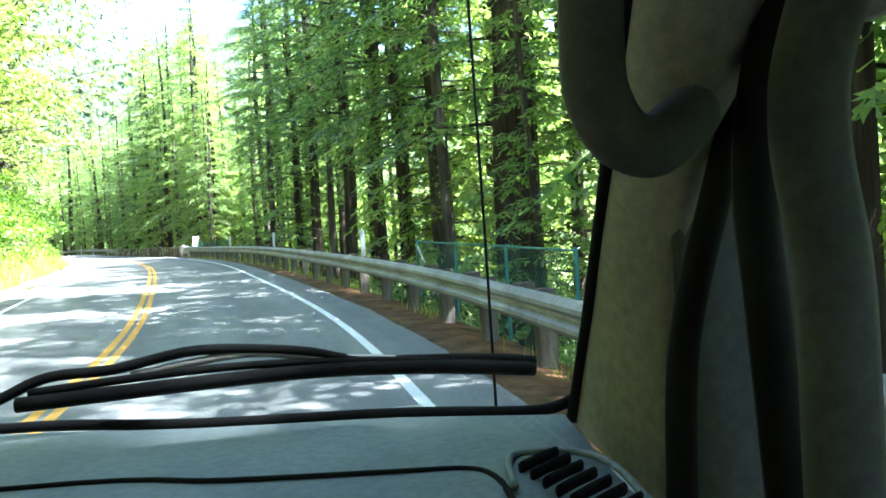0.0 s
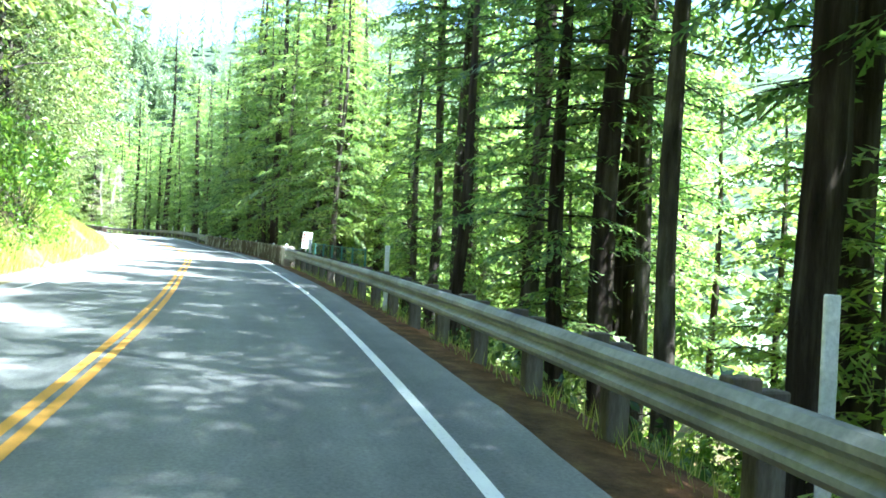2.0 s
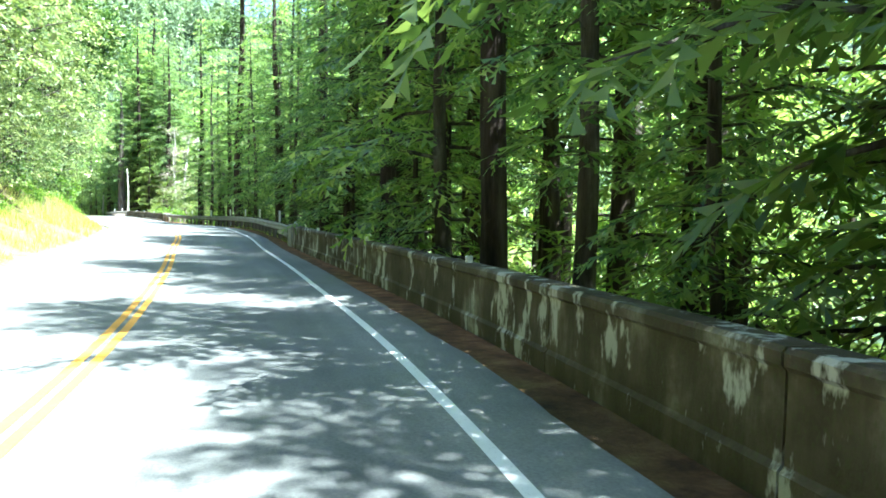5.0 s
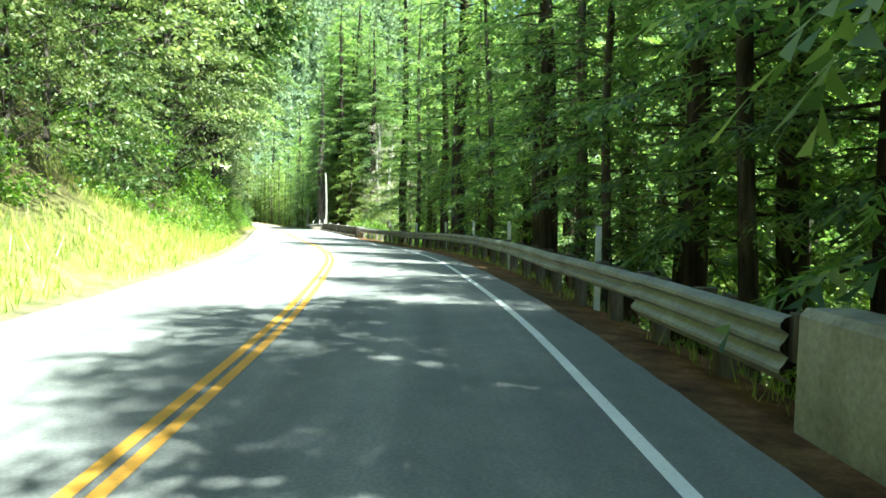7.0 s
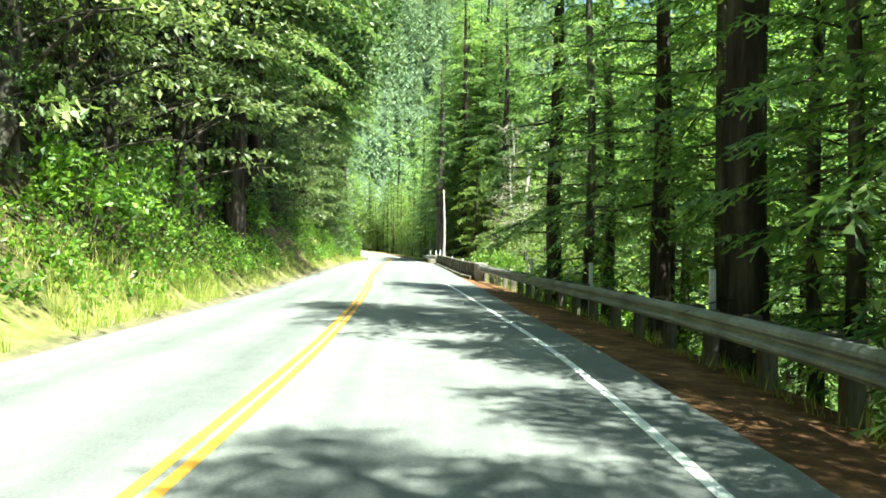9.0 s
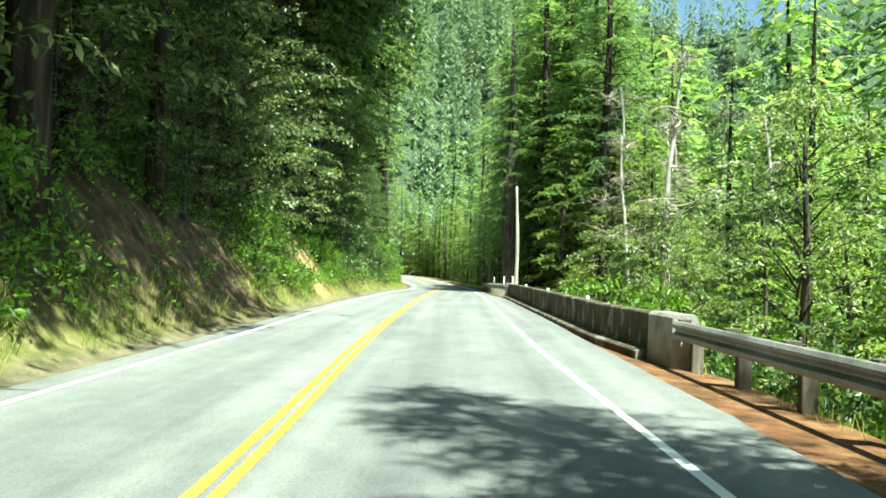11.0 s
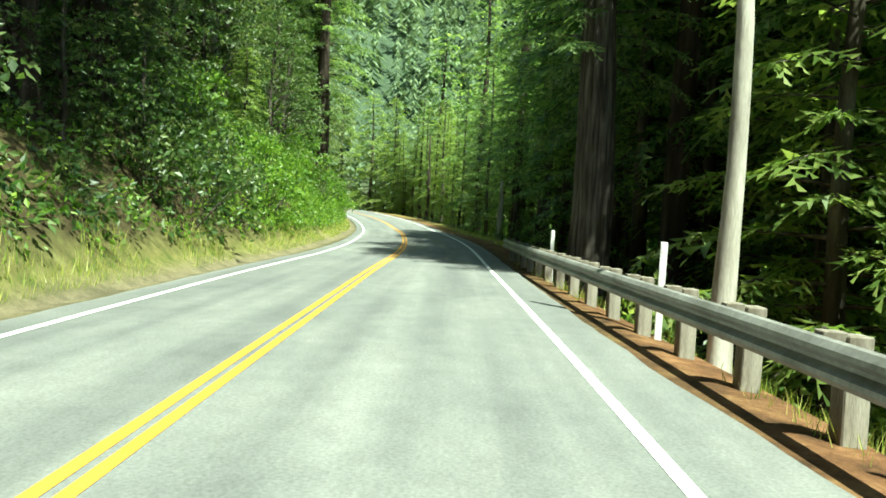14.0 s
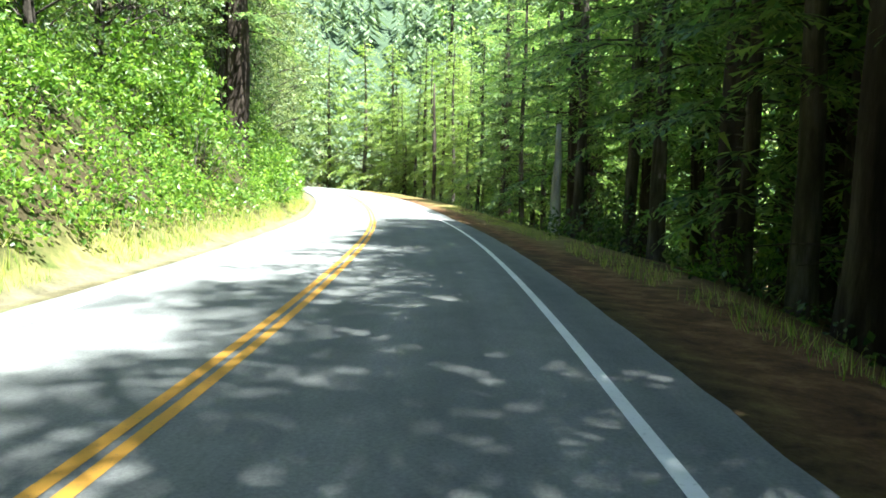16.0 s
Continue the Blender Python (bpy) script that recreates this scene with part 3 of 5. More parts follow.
def wire_fence(s0, s1, lat, top, braced, label):
    """A low fence of close teal wire mesh on thin posts, with a slanting brace where it ends."""
    base = plan(s0, lat)
    fence = new("wire_fence")
    fence.location = base
    tagged(fence, label, "fence", "wire fences behind the guard rail")
    n = round((s1 - s0) / 2.4)
    at = [s0 + (s1 - s0) * i / n for i in range(n + 1)]
    for s in at:
        v, f = [], []
        add_stick(v, f, plan(s, lat, -1.2) - base, plan(s, lat, top + 0.04) - base, 0.03, 0.03, 0, 8, 1)
        mesh_from("post", v, f, M_MESH, fence)
    for a, b in zip(at, at[1:]):
        v, f = [], []
        p, q = plan(a, lat) - base, plan(b, lat) - base
        tall, run = top + 0.75, (q - p).length
        side = Vector((-(q - p).y, (q - p).x, 0)).normalized() * 0.004
        up = Vector((0, 0, 1))
        for slope in (1, -1):
            k = -tall
            while k < run:
                u0, u1 = max(0.0, k), min(run, k + tall)
                z0, z1 = u0 - k, u1 - k
                if slope < 0:
                    z0, z1 = tall - z0, tall - z1
                i, w = len(v), 0.006
                m0, m1 = p.lerp(q, u0 / run) + up * (z0 - 0.75) + side * slope, p.lerp(q, u1 / run) + up * (z1 - 0.75) + side * slope
                v += [m0 - up * w, m0 + up * w, m1 + up * w, m1 - up * w]
                f.append((i, i + 1, i + 2, i + 3))
                k += 0.1
        mesh_from("mesh_panel", v, f, M_MESH, fence, "close teal wire mesh")
        v, f = [], []
        add_stick(v, f, p + up * top, q + up * top, 0.016, 0.016, 0, 6, 1)
        mesh_from("top_rail", v, f, M_MESH, fence)
    if braced:
        v, f = [], []
        add_stick(v, f, plan(s1, lat, top - 0.1) - base, plan(s1 - 1.9, lat, -0.5) - base, 0.025, 0.025, 0, 6, 1)
        mesh_from("brace", v, f, M_STEEL, fence, "slanting grey steel brace")
    return fence


def far_sign(size, top, material, label):
    sign = new("road_sign")
    tagged(sign, label, "sign")
    for x in (-size[0] * 0.35, size[0] * 0.35) if size[0] > 1 else (0.0,):
        bm = bmesh.new()
        box(bm, (0.09, 0.09, top + 1.0), (x, 0.06, (top - 1.0) / 2), 0.01)
        part("post", bm, M_POSTWOOD, sign)
    bm = bmesh.new()
    box(bm, (size[0], 0.02, size[1]), (0, 0, top - size[1] / 2), 0.008)
    plate = part("plate", bm, material, sign)
    for k in range(2 if size[0] > 1 else 1):
        bm = bmesh.new()
        box(bm, (size[0] * 0.7, 0.006, size[1] * 0.1), (0, -0.014, top - size[1] * (0.35 + 0.3 * k)))
        part("bar", bm, M_WHITE if material is M_SIGNGREEN else M_INK, plate)
    return sign


# ---- plants ----


def frame_for(d):
    """Two unit vectors square to each direction in d."""
    up = np.tile((0.0, 0.0, 1.0), (len(d), 1))
    side = np.cross(d, up)
    side /= np.linalg.norm(side, axis=1)[:, None] + 1e-9
    return side, np.cross(side, d)


def trunk_mesh(rng, height, r0, sides=10, rings=14, wobble=0.12, below=4.0, flare=0.45, top=0.03):
    v, f = [], []
    ridge_of = [rng.uniform(-0.09, 0.04) for _ in range(sides)] if sides > 20 else None
    for i in range(rings + 1):
        u = i / rings
        z = -below + (height + below) * u ** 1.15
        t = min(1.0, max(0.0, z) / height)
        r = r0 * (1 - t) ** 0.75 + top
        if z < 1.6:
            r *= 1 + flare * (1 - max(z, 0) / 1.6) ** 2
        cx, cy = (wobble * math.sin(z * 0.35 + rng.random() * 0.4 + k) * min(1, max(z, 0) / 4) for k in (0, 2))
        for j in range(sides):
            a = 2 * math.pi * j / sides
            q = r * (1 + (ridge_of[j] + 0.025 * rng.uniform(-1, 1) if ridge_of else 0.12 * rng.uniform(-1, 1)) + 0.06 * math.sin(3 * a))
            v.append((cx + q * math.cos(a), cy + q * math.sin(a), z))
    for i in range(rings):
        for j in range(sides):
            a, b = i * sides + j, i * sides + (j + 1) % sides
            f.append((a, b, b + sides, a + sides))
    return v, f


def add_stick(v, f, a, b, ra, rb, bend=0.0, sides=4, segs=3):
    """A thin tapering, bending stick added to vertex and face lists."""
    a, b = Vector(a), Vector(b)
    d = (b - a)
    up = Vector((0, 0, 1)) if abs(d.normalized().z) < 0.95 else Vector((1, 0, 0))
    s1 = d.cross(up).normalized()
    s2 = d.cross(s1).normalized()
    o = len(v)
    for i in range(segs + 1):
        t = i / segs
        c = a + d * t + Vector((0, 0, bend * math.sin(math.pi * t)))
        r = ra + (rb - ra) * t
        for j in range(sides):
            k = 2 * math.pi * j / sides
            v.append(tuple(c + s1 * (r * math.cos(k)) + s2 * (r * math.sin(k))))
    for i in range(segs):
        for j in range(sides):
            p, q = o + i * sides + j, o + i * sides + (j + 1) % sides
            f.append((p, q, q + sides, p + sides))


def sprays(rs, P, D, L, W, teeth=6, droop=0.25):
    """Flat feathery twigs: teeth on both sides of each axis, as loose triangles."""
    side, up = frame_for(D)
    roll = rs.uniform(-0.6, 0.6, len(P))[:, None]
    side = side * np.cos(roll) + up * np.sin(roll)
    tri = []
    for j in range(teeth):
        f0, f1 = j / teeth, (j + 1.35) / teeth
        sgn = 1 if j % 2 else -1
        sag = np.array([0, 0, -1.0]) * L[:, None] * droop
        a = P + D * (L * f0)[:, None] + sag * f0 * f0
        b = P + D * (L * f1)[:, None] + sag * f1 * f1
        wid = (W * (1.05 - 0.75 * f0) * rs.uniform(0.7, 1.3, len(P)))[:, None]
        tip = (a + b) / 2 + D * (L * 0.22)[:, None] + side * sgn * wid + up * wid * rs.uniform(-0.35, 0.25, len(P))[:, None] + sag * 0.25
        tri.append(np.stack([a, b, tip], 1))
    return np.concatenate(tri).reshape(-1, 3)


def conifer_tree(seed, height, r0, reach, base, limbs, twigs, needle, bark, label, per_twig=5, dead=9, twig_len=0.8, flare=0.45, droop=0.5):
    rng, rs = random.Random(seed), np.random.RandomState(seed)
    tree = new("conifer_tree")
    tagged(tree, label, "tree", "conifers of the forest")
    tv, tf = trunk_mesh(rng, height, r0, 44 if r0 > 0.5 else 12 if r0 > 0.3 else 8, 26 if r0 > 0.5 else 16, 0.1, flare=flare)
    P, D, L, W = [], [], [], []
    for i in range(limbs):
        u = ((i + rng.random()) / limbs) ** 1.1
        z = base + (height - base) * u * 0.985
        ln = (reach * (1 - u) ** 0.65 + 0.35) * rng.uniform(0.55, 1.2)
        if u < 0.12:
            ln *= rng.uniform(0.5, 0.9)
        az = i * 2.39996 + rng.uniform(-0.5, 0.5)
        h = np.array([math.cos(az), math.sin(az), 0.0])
        rise, fall = rng.uniform(0.0, 0.25) + 0.35 * u, rng.uniform(0.25, 0.5) * droop * 2
        start = h * r0 * (1 - z / height) ** 0.75 * 0.8 + np.array([0, 0, z])
        path = lambda t: start + h * ln * t + np.array([0, 0, ln * (rise * t - fall * t * t)])
        add_stick(tv, tf, path(0), path(0.95), 0.012 + 0.014 * ln * (1 - u * 0.4), 0.006, ln * (fall * 0.22), 3, 2)
        k = max(5, int(ln * twigs))
        for j in range(k):
            t = 0.14 + 0.86 * (j + rng.random()) / k
            tang = h + np.array([0, 0, rise - 2 * fall * t])
            sd = np.array([-h[1], h[0], 0.0]) * (1 if j % 2 else -1)
            d = tang * rng.uniform(0.35, 0.9) + sd * rng.uniform(0.5, 1.1) + np.array([0, 0, rng.uniform(-0.35, 0.12)])
            P.append(path(t) + np.array([0, 0, rng.uniform(-0.04, 0.04)]))
            D.append(d / np.linalg.norm(d))
            ll = twig_len * rng.uniform(0.6, 1.25) * (1.1 - 0.45 * t)
            L.append(ll)
            W.append(ll * rng.uniform(0.24, 0.4))
    for i in range(dead):
        z = rng.uniform(0.6, base + 2.5)
        az = rng.uniform(0, 6.28)
        ln = rng.uniform(0.5, 1.7)
        add_stick(tv, tf, (0, 0, z), (math.cos(az) * ln, math.sin(az) * ln, z + rng.uniform(-0.5, 0.25)), 0.018, 0.004, 0.05, 3, 2)
    mesh_from("trunk", tv, tf, bark, tree, smooth_shade=True)
    cv = sprays(rs, np.array(P), np.array(D), np.array(L), np.array(W), per_twig)
    mesh_from("crown", cv, np.arange(len(cv)).reshape(-1, 3), needle, tree)
    return tree


def leaf_cloud(rs, centres, radii, count, size, flat=0.75):
    """Small folded leaves scattered in uneven clumps round the given centres."""
    c = np.repeat(centres, count, 0)
    r = np.repeat(radii, count)[:, None]
    d = rs.normal(size=c.shape)
    d /= np.linalg.norm(d, axis=1)[:, None]
    p = c + d * r * (rs.uniform(0.25, 1.0, (len(c), 1)) ** 0.55) * np.array([1, 1, flat])
    a = d * 0.6 + rs.normal(size=c.shape) * 0.6 + np.array([0, 0, -0.1])
    a /= np.linalg.norm(a, axis=1)[:, None]
    b = np.cross(a, rs.normal(size=c.shape))
    b /= np.linalg.norm(b, axis=1)[:, None] + 1e-9
    s = (size * rs.uniform(0.55, 1.3, (len(c), 1)))
    n = np.cross(a, b)
    quads = np.stack([p, p + a * s * 0.55 + b * s * 0.3 + n * s * 0.08, p + a * s * 1.15, p + a * s * 0.5 - b * s * 0.3 + n * s * 0.08], 1)
    return quads.reshape(-1, 3)


def broadleaf_tree(seed, height, r0, spread, clumps, leaves, leaf, label, bark=None, size=0.2, low=0.25):
    rng, rs = random.Random(seed), np.random.RandomState(seed)
    tree = new("broadleaf_tree")
    tagged(tree, label, "tree", "broadleaf trees on the bank")
    tv, tf = trunk_mesh(rng, height * 0.8, r0, 8, 12, 0.25, 3.0)
    ends = []
    for i in range(16):
        z = height * rng.uniform(low, 0.72)
        az = i * 2.4 + rng.uniform(-0.4, 0.4)
        ln = spread * rng.uniform(0.5, 1.0)
        e = Vector((math.cos(az) * ln, math.sin(az) * ln, z + ln * rng.uniform(0.1, 0.8)))
        add_stick(tv, tf, (0, 0, z * 0.9), e, r0 * 0.32, 0.02, ln * 0.1, 4, 4)
        ends.append((Vector((0, 0, z)), e))
        for k in range(2):
            m = Vector((0, 0, z * 0.9)).lerp(e, rng.uniform(0.4, 0.7))
            g = m + Vector((rng.uniform(-1, 1), rng.uniform(-1, 1), rng.uniform(-0.2, 0.8))) * spread * 0.35
            add_stick(tv, tf, m, g, r0 * 0.13, 0.012, 0.05, 3, 2)
            ends.append((m, g))
    mesh_from("trunk", tv, tf, bark or M_BARK_GREY, tree, smooth_shade=True)
    cs, ra = [], []
    for i in range(clumps):
        a, b = ends[rng.randrange(len(ends))]
        q = a.lerp(b, rng.uniform(0.55, 1.12)) + Vector((rng.gauss(0, 0.45), rng.gauss(0, 0.45), rng.gauss(0.1, 0.4)))
        cs.append(q)
        ra.append(rng.uniform(0.35, 0.85) * spread / 3.2)
    cv = leaf_cloud(rs, np.array(cs), np.array(ra), leaves, size)
    mesh_from("crown", cv, np.arange(len(cv)).reshape(-1, 4), leaf, tree)
    return tree


def bay_tree(seed, height, r0, spread, boughs, leaves, leaf, label, size=0.16, low=0.1):
    """A broadleaf tree clothed to its foot: many drooping boughs, each a loose sheet of leaves, with dark gaps between."""
    rng, rs = random.Random(seed), np.random.RandomState(seed)
    tree = new("broadleaf_tree")
    tagged(tree, label, "tree", "broadleaf trees on the bank")
    tv, tf = trunk_mesh(rng, height * 0.85, r0, 8, 12, 0.25, 3.0)
    out = []
    for i in range(boughs):
        u = low + (1 - low) * ((i + rng.random()) / boughs) ** 0.9
        az = i * 2.39996 + rng.uniform(-0.6, 0.6)
        h = np.array([math.cos(az), math.sin(az), 0.0])
        wide = spread * min(1.0, 0.72 + 1.1 * u) * (1 - max(0.0, u - 0.3) / 0.75) ** 0.6
        reach = wide * rng.uniform(0.5, 1.08)
        root = np.array([0, 0, height * max(0.0, u - 0.12)])
        c = h * reach + np.array([rng.gauss(0, 0.2), rng.gauss(0, 0.2), height * u * 0.97 + rng.gauss(0, 0.3)])
        if i % 2 == 0:
            add_stick(tv, tf, root, c - h * 0.4, 0.02 + 0.012 * reach, 0.008, reach * 0.08, 3, 3)
        ln, wd = rng.uniform(1.3, 2.5) * spread / 4.2, rng.uniform(0.7, 1.2) * spread / 4.2
        a, b = rs.uniform(-0.5, 0.45, leaves), rs.normal(0, 0.33, leaves)
        tang = np.array([-h[1], h[0], 0.0])
        drop = -0.55 * ln * np.maximum(a + 0.3, 0) ** 2 - 0.35 * wd * b * b - np.abs(rs.normal(0, 0.1, leaves)) + rng.uniform(0.0, 0.35) * ln * a
        q = c + h * (a * ln)[:, None] + tang * (b * wd * (1.1 - np.abs(a)))[:, None] + np.array([0, 0, 1.0]) * drop[:, None]
        d = h * 0.7 + rs.normal(size=(leaves, 3)) * 0.55 + np.array([0, 0, -0.35])
        d /= np.linalg.norm(d, axis=1)[:, None]
        e = np.cross(d, np.array([0, 0, 1.0]) + rs.normal(size=(leaves, 3)) * 0.55)
        e /= np.linalg.norm(e, axis=1)[:, None] + 1e-9
        s = size * rs.uniform(0.6, 1.35, (leaves, 1))
        n = np.cross(d, e)
        out.append(np.stack([q, q + d * s * 0.55 + e * s * 0.27 + n * s * 0.07, q + d * s * 1.2, q + d * s * 0.5 - e * s * 0.27 + n * s * 0.07], 1).reshape(-1, 3))
    mesh_from("trunk", tv, tf, M_BARK_GREY, tree, smooth_shade=True)
    cv = np.concatenate(out)
    mesh_from("crown", cv, np.arange(len(cv)).reshape(-1, 4), leaf, tree)
    return tree


def bush(seed, height, spread, clumps, leaves, leaf, label, size=0.13, category="bush"):
    rng, rs = random.Random(seed), np.random.RandomState(seed)
    plant = new("bush")
    tagged(plant, label, category, "bushes along the verge")
    sv, sf, cs, ra = [], [], [], []
    for i in range(clumps):
        az, q = rng.uniform(0, 6.28), rng.random() ** 0.6
        top = height * (1 - 0.55 * q * q) * rng.uniform(0.35, 1.05)
        e = (math.cos(az) * spread * q, math.sin(az) * spread * q, top)
        if i % 2 == 0:
            add_stick(sv, sf, (e[0] * 0.25, e[1] * 0.25, -0.4), e, 0.014, 0.005, 0.1, 3, 2)
        cs.append(e)
        ra.append(rng.uniform(0.16, 0.34) * (0.6 + 0.25 * spread))
    mesh_from("stem_tuft", sv, sf, M_BARK_GREY, plant)
    cv = leaf_cloud(rs, np.array(cs), np.array(ra), leaves, size, 0.9)
    mesh_from("foliage", cv, np.arange(len(cv)).reshape(-1, 4), leaf, plant)
    return plant


def fern(seed, fronds, length, label):
    rng, rs = random.Random(seed), np.random.RandomState(seed)
    plant = new("fern")
    tagged(plant, label, "fern", "ferns along the verge")
    P, D, L, W = [], [], [], []
    for i in range(fronds):
        az = i * 2.4 + rng.uniform(-0.3, 0.3)
        h = np.array([math.cos(az), math.sin(az), rng.uniform(0.5, 1.4)])
        P.append((0, 0, 0.0))
        D.append(h / np.linalg.norm(h))
        L.append(length * rng.uniform(0.7, 1.2))
        W.append(length * 0.2)
    cv = sprays(rs, np.array(P), np.array(D), np.array(L), np.array(W), 22, 0.55)
    mesh_from("fronds", cv, np.arange(len(cv)).reshape(-1, 3), M_FERN, plant)
    return plant


def bare_tree(seed, height, r0, label, limbs=26):
    """A dead tree: bleached trunk and crooked bare limbs with fine twigs."""
    rng = random.Random(seed)
    tree = new("dead_tree")
    tagged(tree, label, "tree", "dead trees")
    tv, tf = trunk_mesh(rng, height, r0, 8, 14, 0.3, 5.0)
    wv, wf = [], []
    for i in range(limbs):
        z = height * rng.uniform(0.25, 0.98)
        az = rng.uniform(0, 6.28)
        ln = rng.uniform(0.8, 2.8) * (1.2 - z / height)
        e = Vector((math.cos(az) * ln, math.sin(az) * ln, z + ln * rng.uniform(-0.2, 0.7)))
        add_stick(wv, wf, (0, 0, z), e, 0.045, 0.014, rng.uniform(-0.2, 0.3), 4, 4)
        for k in range(7):
            m = Vector((0, 0, z)).lerp(e, rng.uniform(0.3, 1.0))
            g = m + Vector((rng.uniform(-1, 1), rng.uniform(-1, 1), rng.uniform(-0.5, 0.7))) * rng.uniform(0.4, 1.2)
            add_stick(wv, wf, m, g, 0.014, 0.004, rng.uniform(-0.15, 0.15), 3, 2)
            for q in range(3):
                w = m.lerp(g, rng.uniform(0.3, 1))
                add_stick(wv, wf, w, w + Vector((rng.uniform(-1, 1), rng.uniform(-1, 1), rng.uniform(-0.6, 0.4))) * 0.45, 0.007, 0.003, 0, 3, 1)
    mesh_from("trunk", tv, tf, M_DEADWOOD, tree, smooth_shade=True)
    mesh_from("bare_crown", wv, wf, M_TWIG, tree)
    return tree


def stand(ob, s, lat, turn, scale=1.0, sink=0.15, lean=0.0, copy=True, high=None):
    m = Matrix.Translation(on_ground(s, lat, sink)) @ pose(0, 0, 0, lean, lean * 0.6, turn) @ Matrix.Diagonal((scale, scale, high or scale, 1))
    if copy:
        return copy_thing(ob, m)
    ob.matrix_basis = m
    return ob


def joined(name, kinds, spots, label, category):
    """One mesh of many plants, for woods too deep to count: trunks and crowns as two materials."""
    vs, idx, sizes, mats, off = [], [], [], [], 0
    for k, s, lat, turn, scale, lean in spots:
        m = Matrix.Translation(on_ground(s, lat, 0.15)) @ pose(0, 0, 0, lean, lean * 0.6, turn) @ Matrix.Scale(scale, 4)
        a = np.array(m)
        for slot, ob in enumerate(sorted(kinds[k].children, key=lambda o: o.name.startswith("crown"))):
            me = ob.data
            co = np.empty(len(me.vertices) * 3)
            me.vertices.foreach_get("co", co)
            vs.append(co.reshape(-1, 3) @ a[:3, :3].T + a[:3, 3])
            li, ls = np.empty(len(me.loops), int), np.empty(len(me.polygons), int)
            me.loops.foreach_get("vertex_index", li)
            me.polygons.foreach_get("loop_total", ls)
            idx.append(li + off)
            sizes.append(ls)
            mats.append(np.full(len(ls), slot))
            off += len(me.vertices)
    v, li, ls, mt = np.concatenate(vs), np.concatenate(idx), np.concatenate(sizes), np.concatenate(mats)
    me = bpy.data.meshes.new(name)
    me.vertices.add(len(v))
    me.vertices.foreach_set("co", v.ravel())
    me.loops.add(len(li))
    me.loops.foreach_set("vertex_index", li)
    me.polygons.add(len(ls))
    me.polygons.foreach_set("loop_start", np.concatenate([[0], np.cumsum(ls)[:-1]]))
    me.polygons.foreach_set("material_index", mt)
    first = sorted(kinds[0].children, key=lambda o: o.name.startswith("crown"))
    for ob in first:
        me.materials.append(ob.data.materials[0])
    me.update(calc_edges=True)
    for ob in kinds:
        for o in (*ob.children_recursive, ob):
            bpy.data.objects.remove(o)
    return tagged(new(name, me), label, category, kind="stuff")


def spread_out(kinds, spots):
    """Sets the first of each kind at its first spot and copies of it at the rest."""
    used = set()
    for k, s, lat, turn, scale, lean in spots:
        stand(kinds[k], s, lat, turn, scale, lean=lean, copy=k in used)
        used.add(k)
    for k, ob in enumerate(kinds):
        if k not in used:
            for o in (*ob.children_recursive, ob):
                bpy.data.objects.remove(o)


FIR = "tall dark green conifer with drooping boughs on the slope"
SLIM = "slender dark conifer with bare lower branches"
tall = [conifer_tree(11, 23, 0.30, 3.3, 3.0, 84, 8.4, M_NEEDLE, M_BARK, FIR),
        conifer_tree(12, 21, 0.20, 2.7, 4.0, 74, 8.6, M_NEEDLE, M_BARK_GREY, SLIM),
        conifer_tree(13, 25, 0.36, 3.8, 5.0, 82, 8.2, M_NEEDLE, M_BARK, "stout reddish-barked conifer with a dense crown"),
        conifer_tree(14, 19, 0.15, 2.5, 1.6, 78, 8.4, M_NEEDLE, M_BARK_GREY, "thin forest conifer with branches nearly to the ground"),
        conifer_tree(15, 22, 0.25, 3.2, 6.5, 68, 8.4, M_NEEDLE, M_BARK, "tall conifer with a long bare trunk"),
        conifer_tree(19, 21, 0.22, 3.6, 2.6, 74, 8.4, M_NEEDLE_LIGHT, M_BARK_GREY, "conifer with long drooping boughs, its yellow-green colour imitating sun", droop=0.62),
        conifer_tree(20, 17, 0.16, 3.0, 1.4, 72, 8.4, M_NEEDLE_LIGHT, M_BARK_GREY, "slim conifer with spreading boughs, its bright colour imitating sun"),
        conifer_tree(21, 33, 0.28, 3.7, 8.0, 100, 8.6, M_NEEDLE, M_BARK, "very tall conifer with a clear lower trunk and a high crown", dead=16, twig_len=0.72),
        conifer_tree(22, 30, 0.2, 3.2, 10.5, 84, 8.6, M_NEEDLE, M_BARK_GREY, "tall slender conifer, its bare trunk hung with dead twigs", dead=20, twig_len=0.72)]


def deep_kinds(needle):
    return [conifer_tree(16, 23, 0.28, 3.4, 2.0, 58, 4.2, needle, M_BARK, "conifer deep in the forest down the slope", 3, 4, 1.7),
            conifer_tree(17, 21, 0.2, 3.0, 1.0, 56, 4.2, needle, M_BARK, "thin conifer deep in the forest", 3, 4, 1.6),
            conifer_tree(18, 25, 0.32, 3.6, 3.5, 56, 4.2, needle, M_BARK, "conifer standing down the slope", 3, 4, 1.7)]


HEIGHTS = (23, 21, 25, 19, 22, 21, 17, 33, 30)
rng, pick = random.Random(5), random.Random(6)
fixed = [(20.0, 8.2), (5.0, 9.5), (262, 9), (239, 9.5), (216.0, 4.0), (111.5, 7.0), (107.5, 9.5), (115.5, 4.7), (133.5, 8.0), (136.5, 7.0), (124.8, 5.6), (63.7, 8.2), (59.5, 11.9), (71.4, 6.4), (65.5, 11.7), (213, 8.75), (215, 13.0), (250, 4.6), (52, 6.6), (204.2, 3.85), (226, 11.5), (220, 13.5)]
taken = list(fixed)


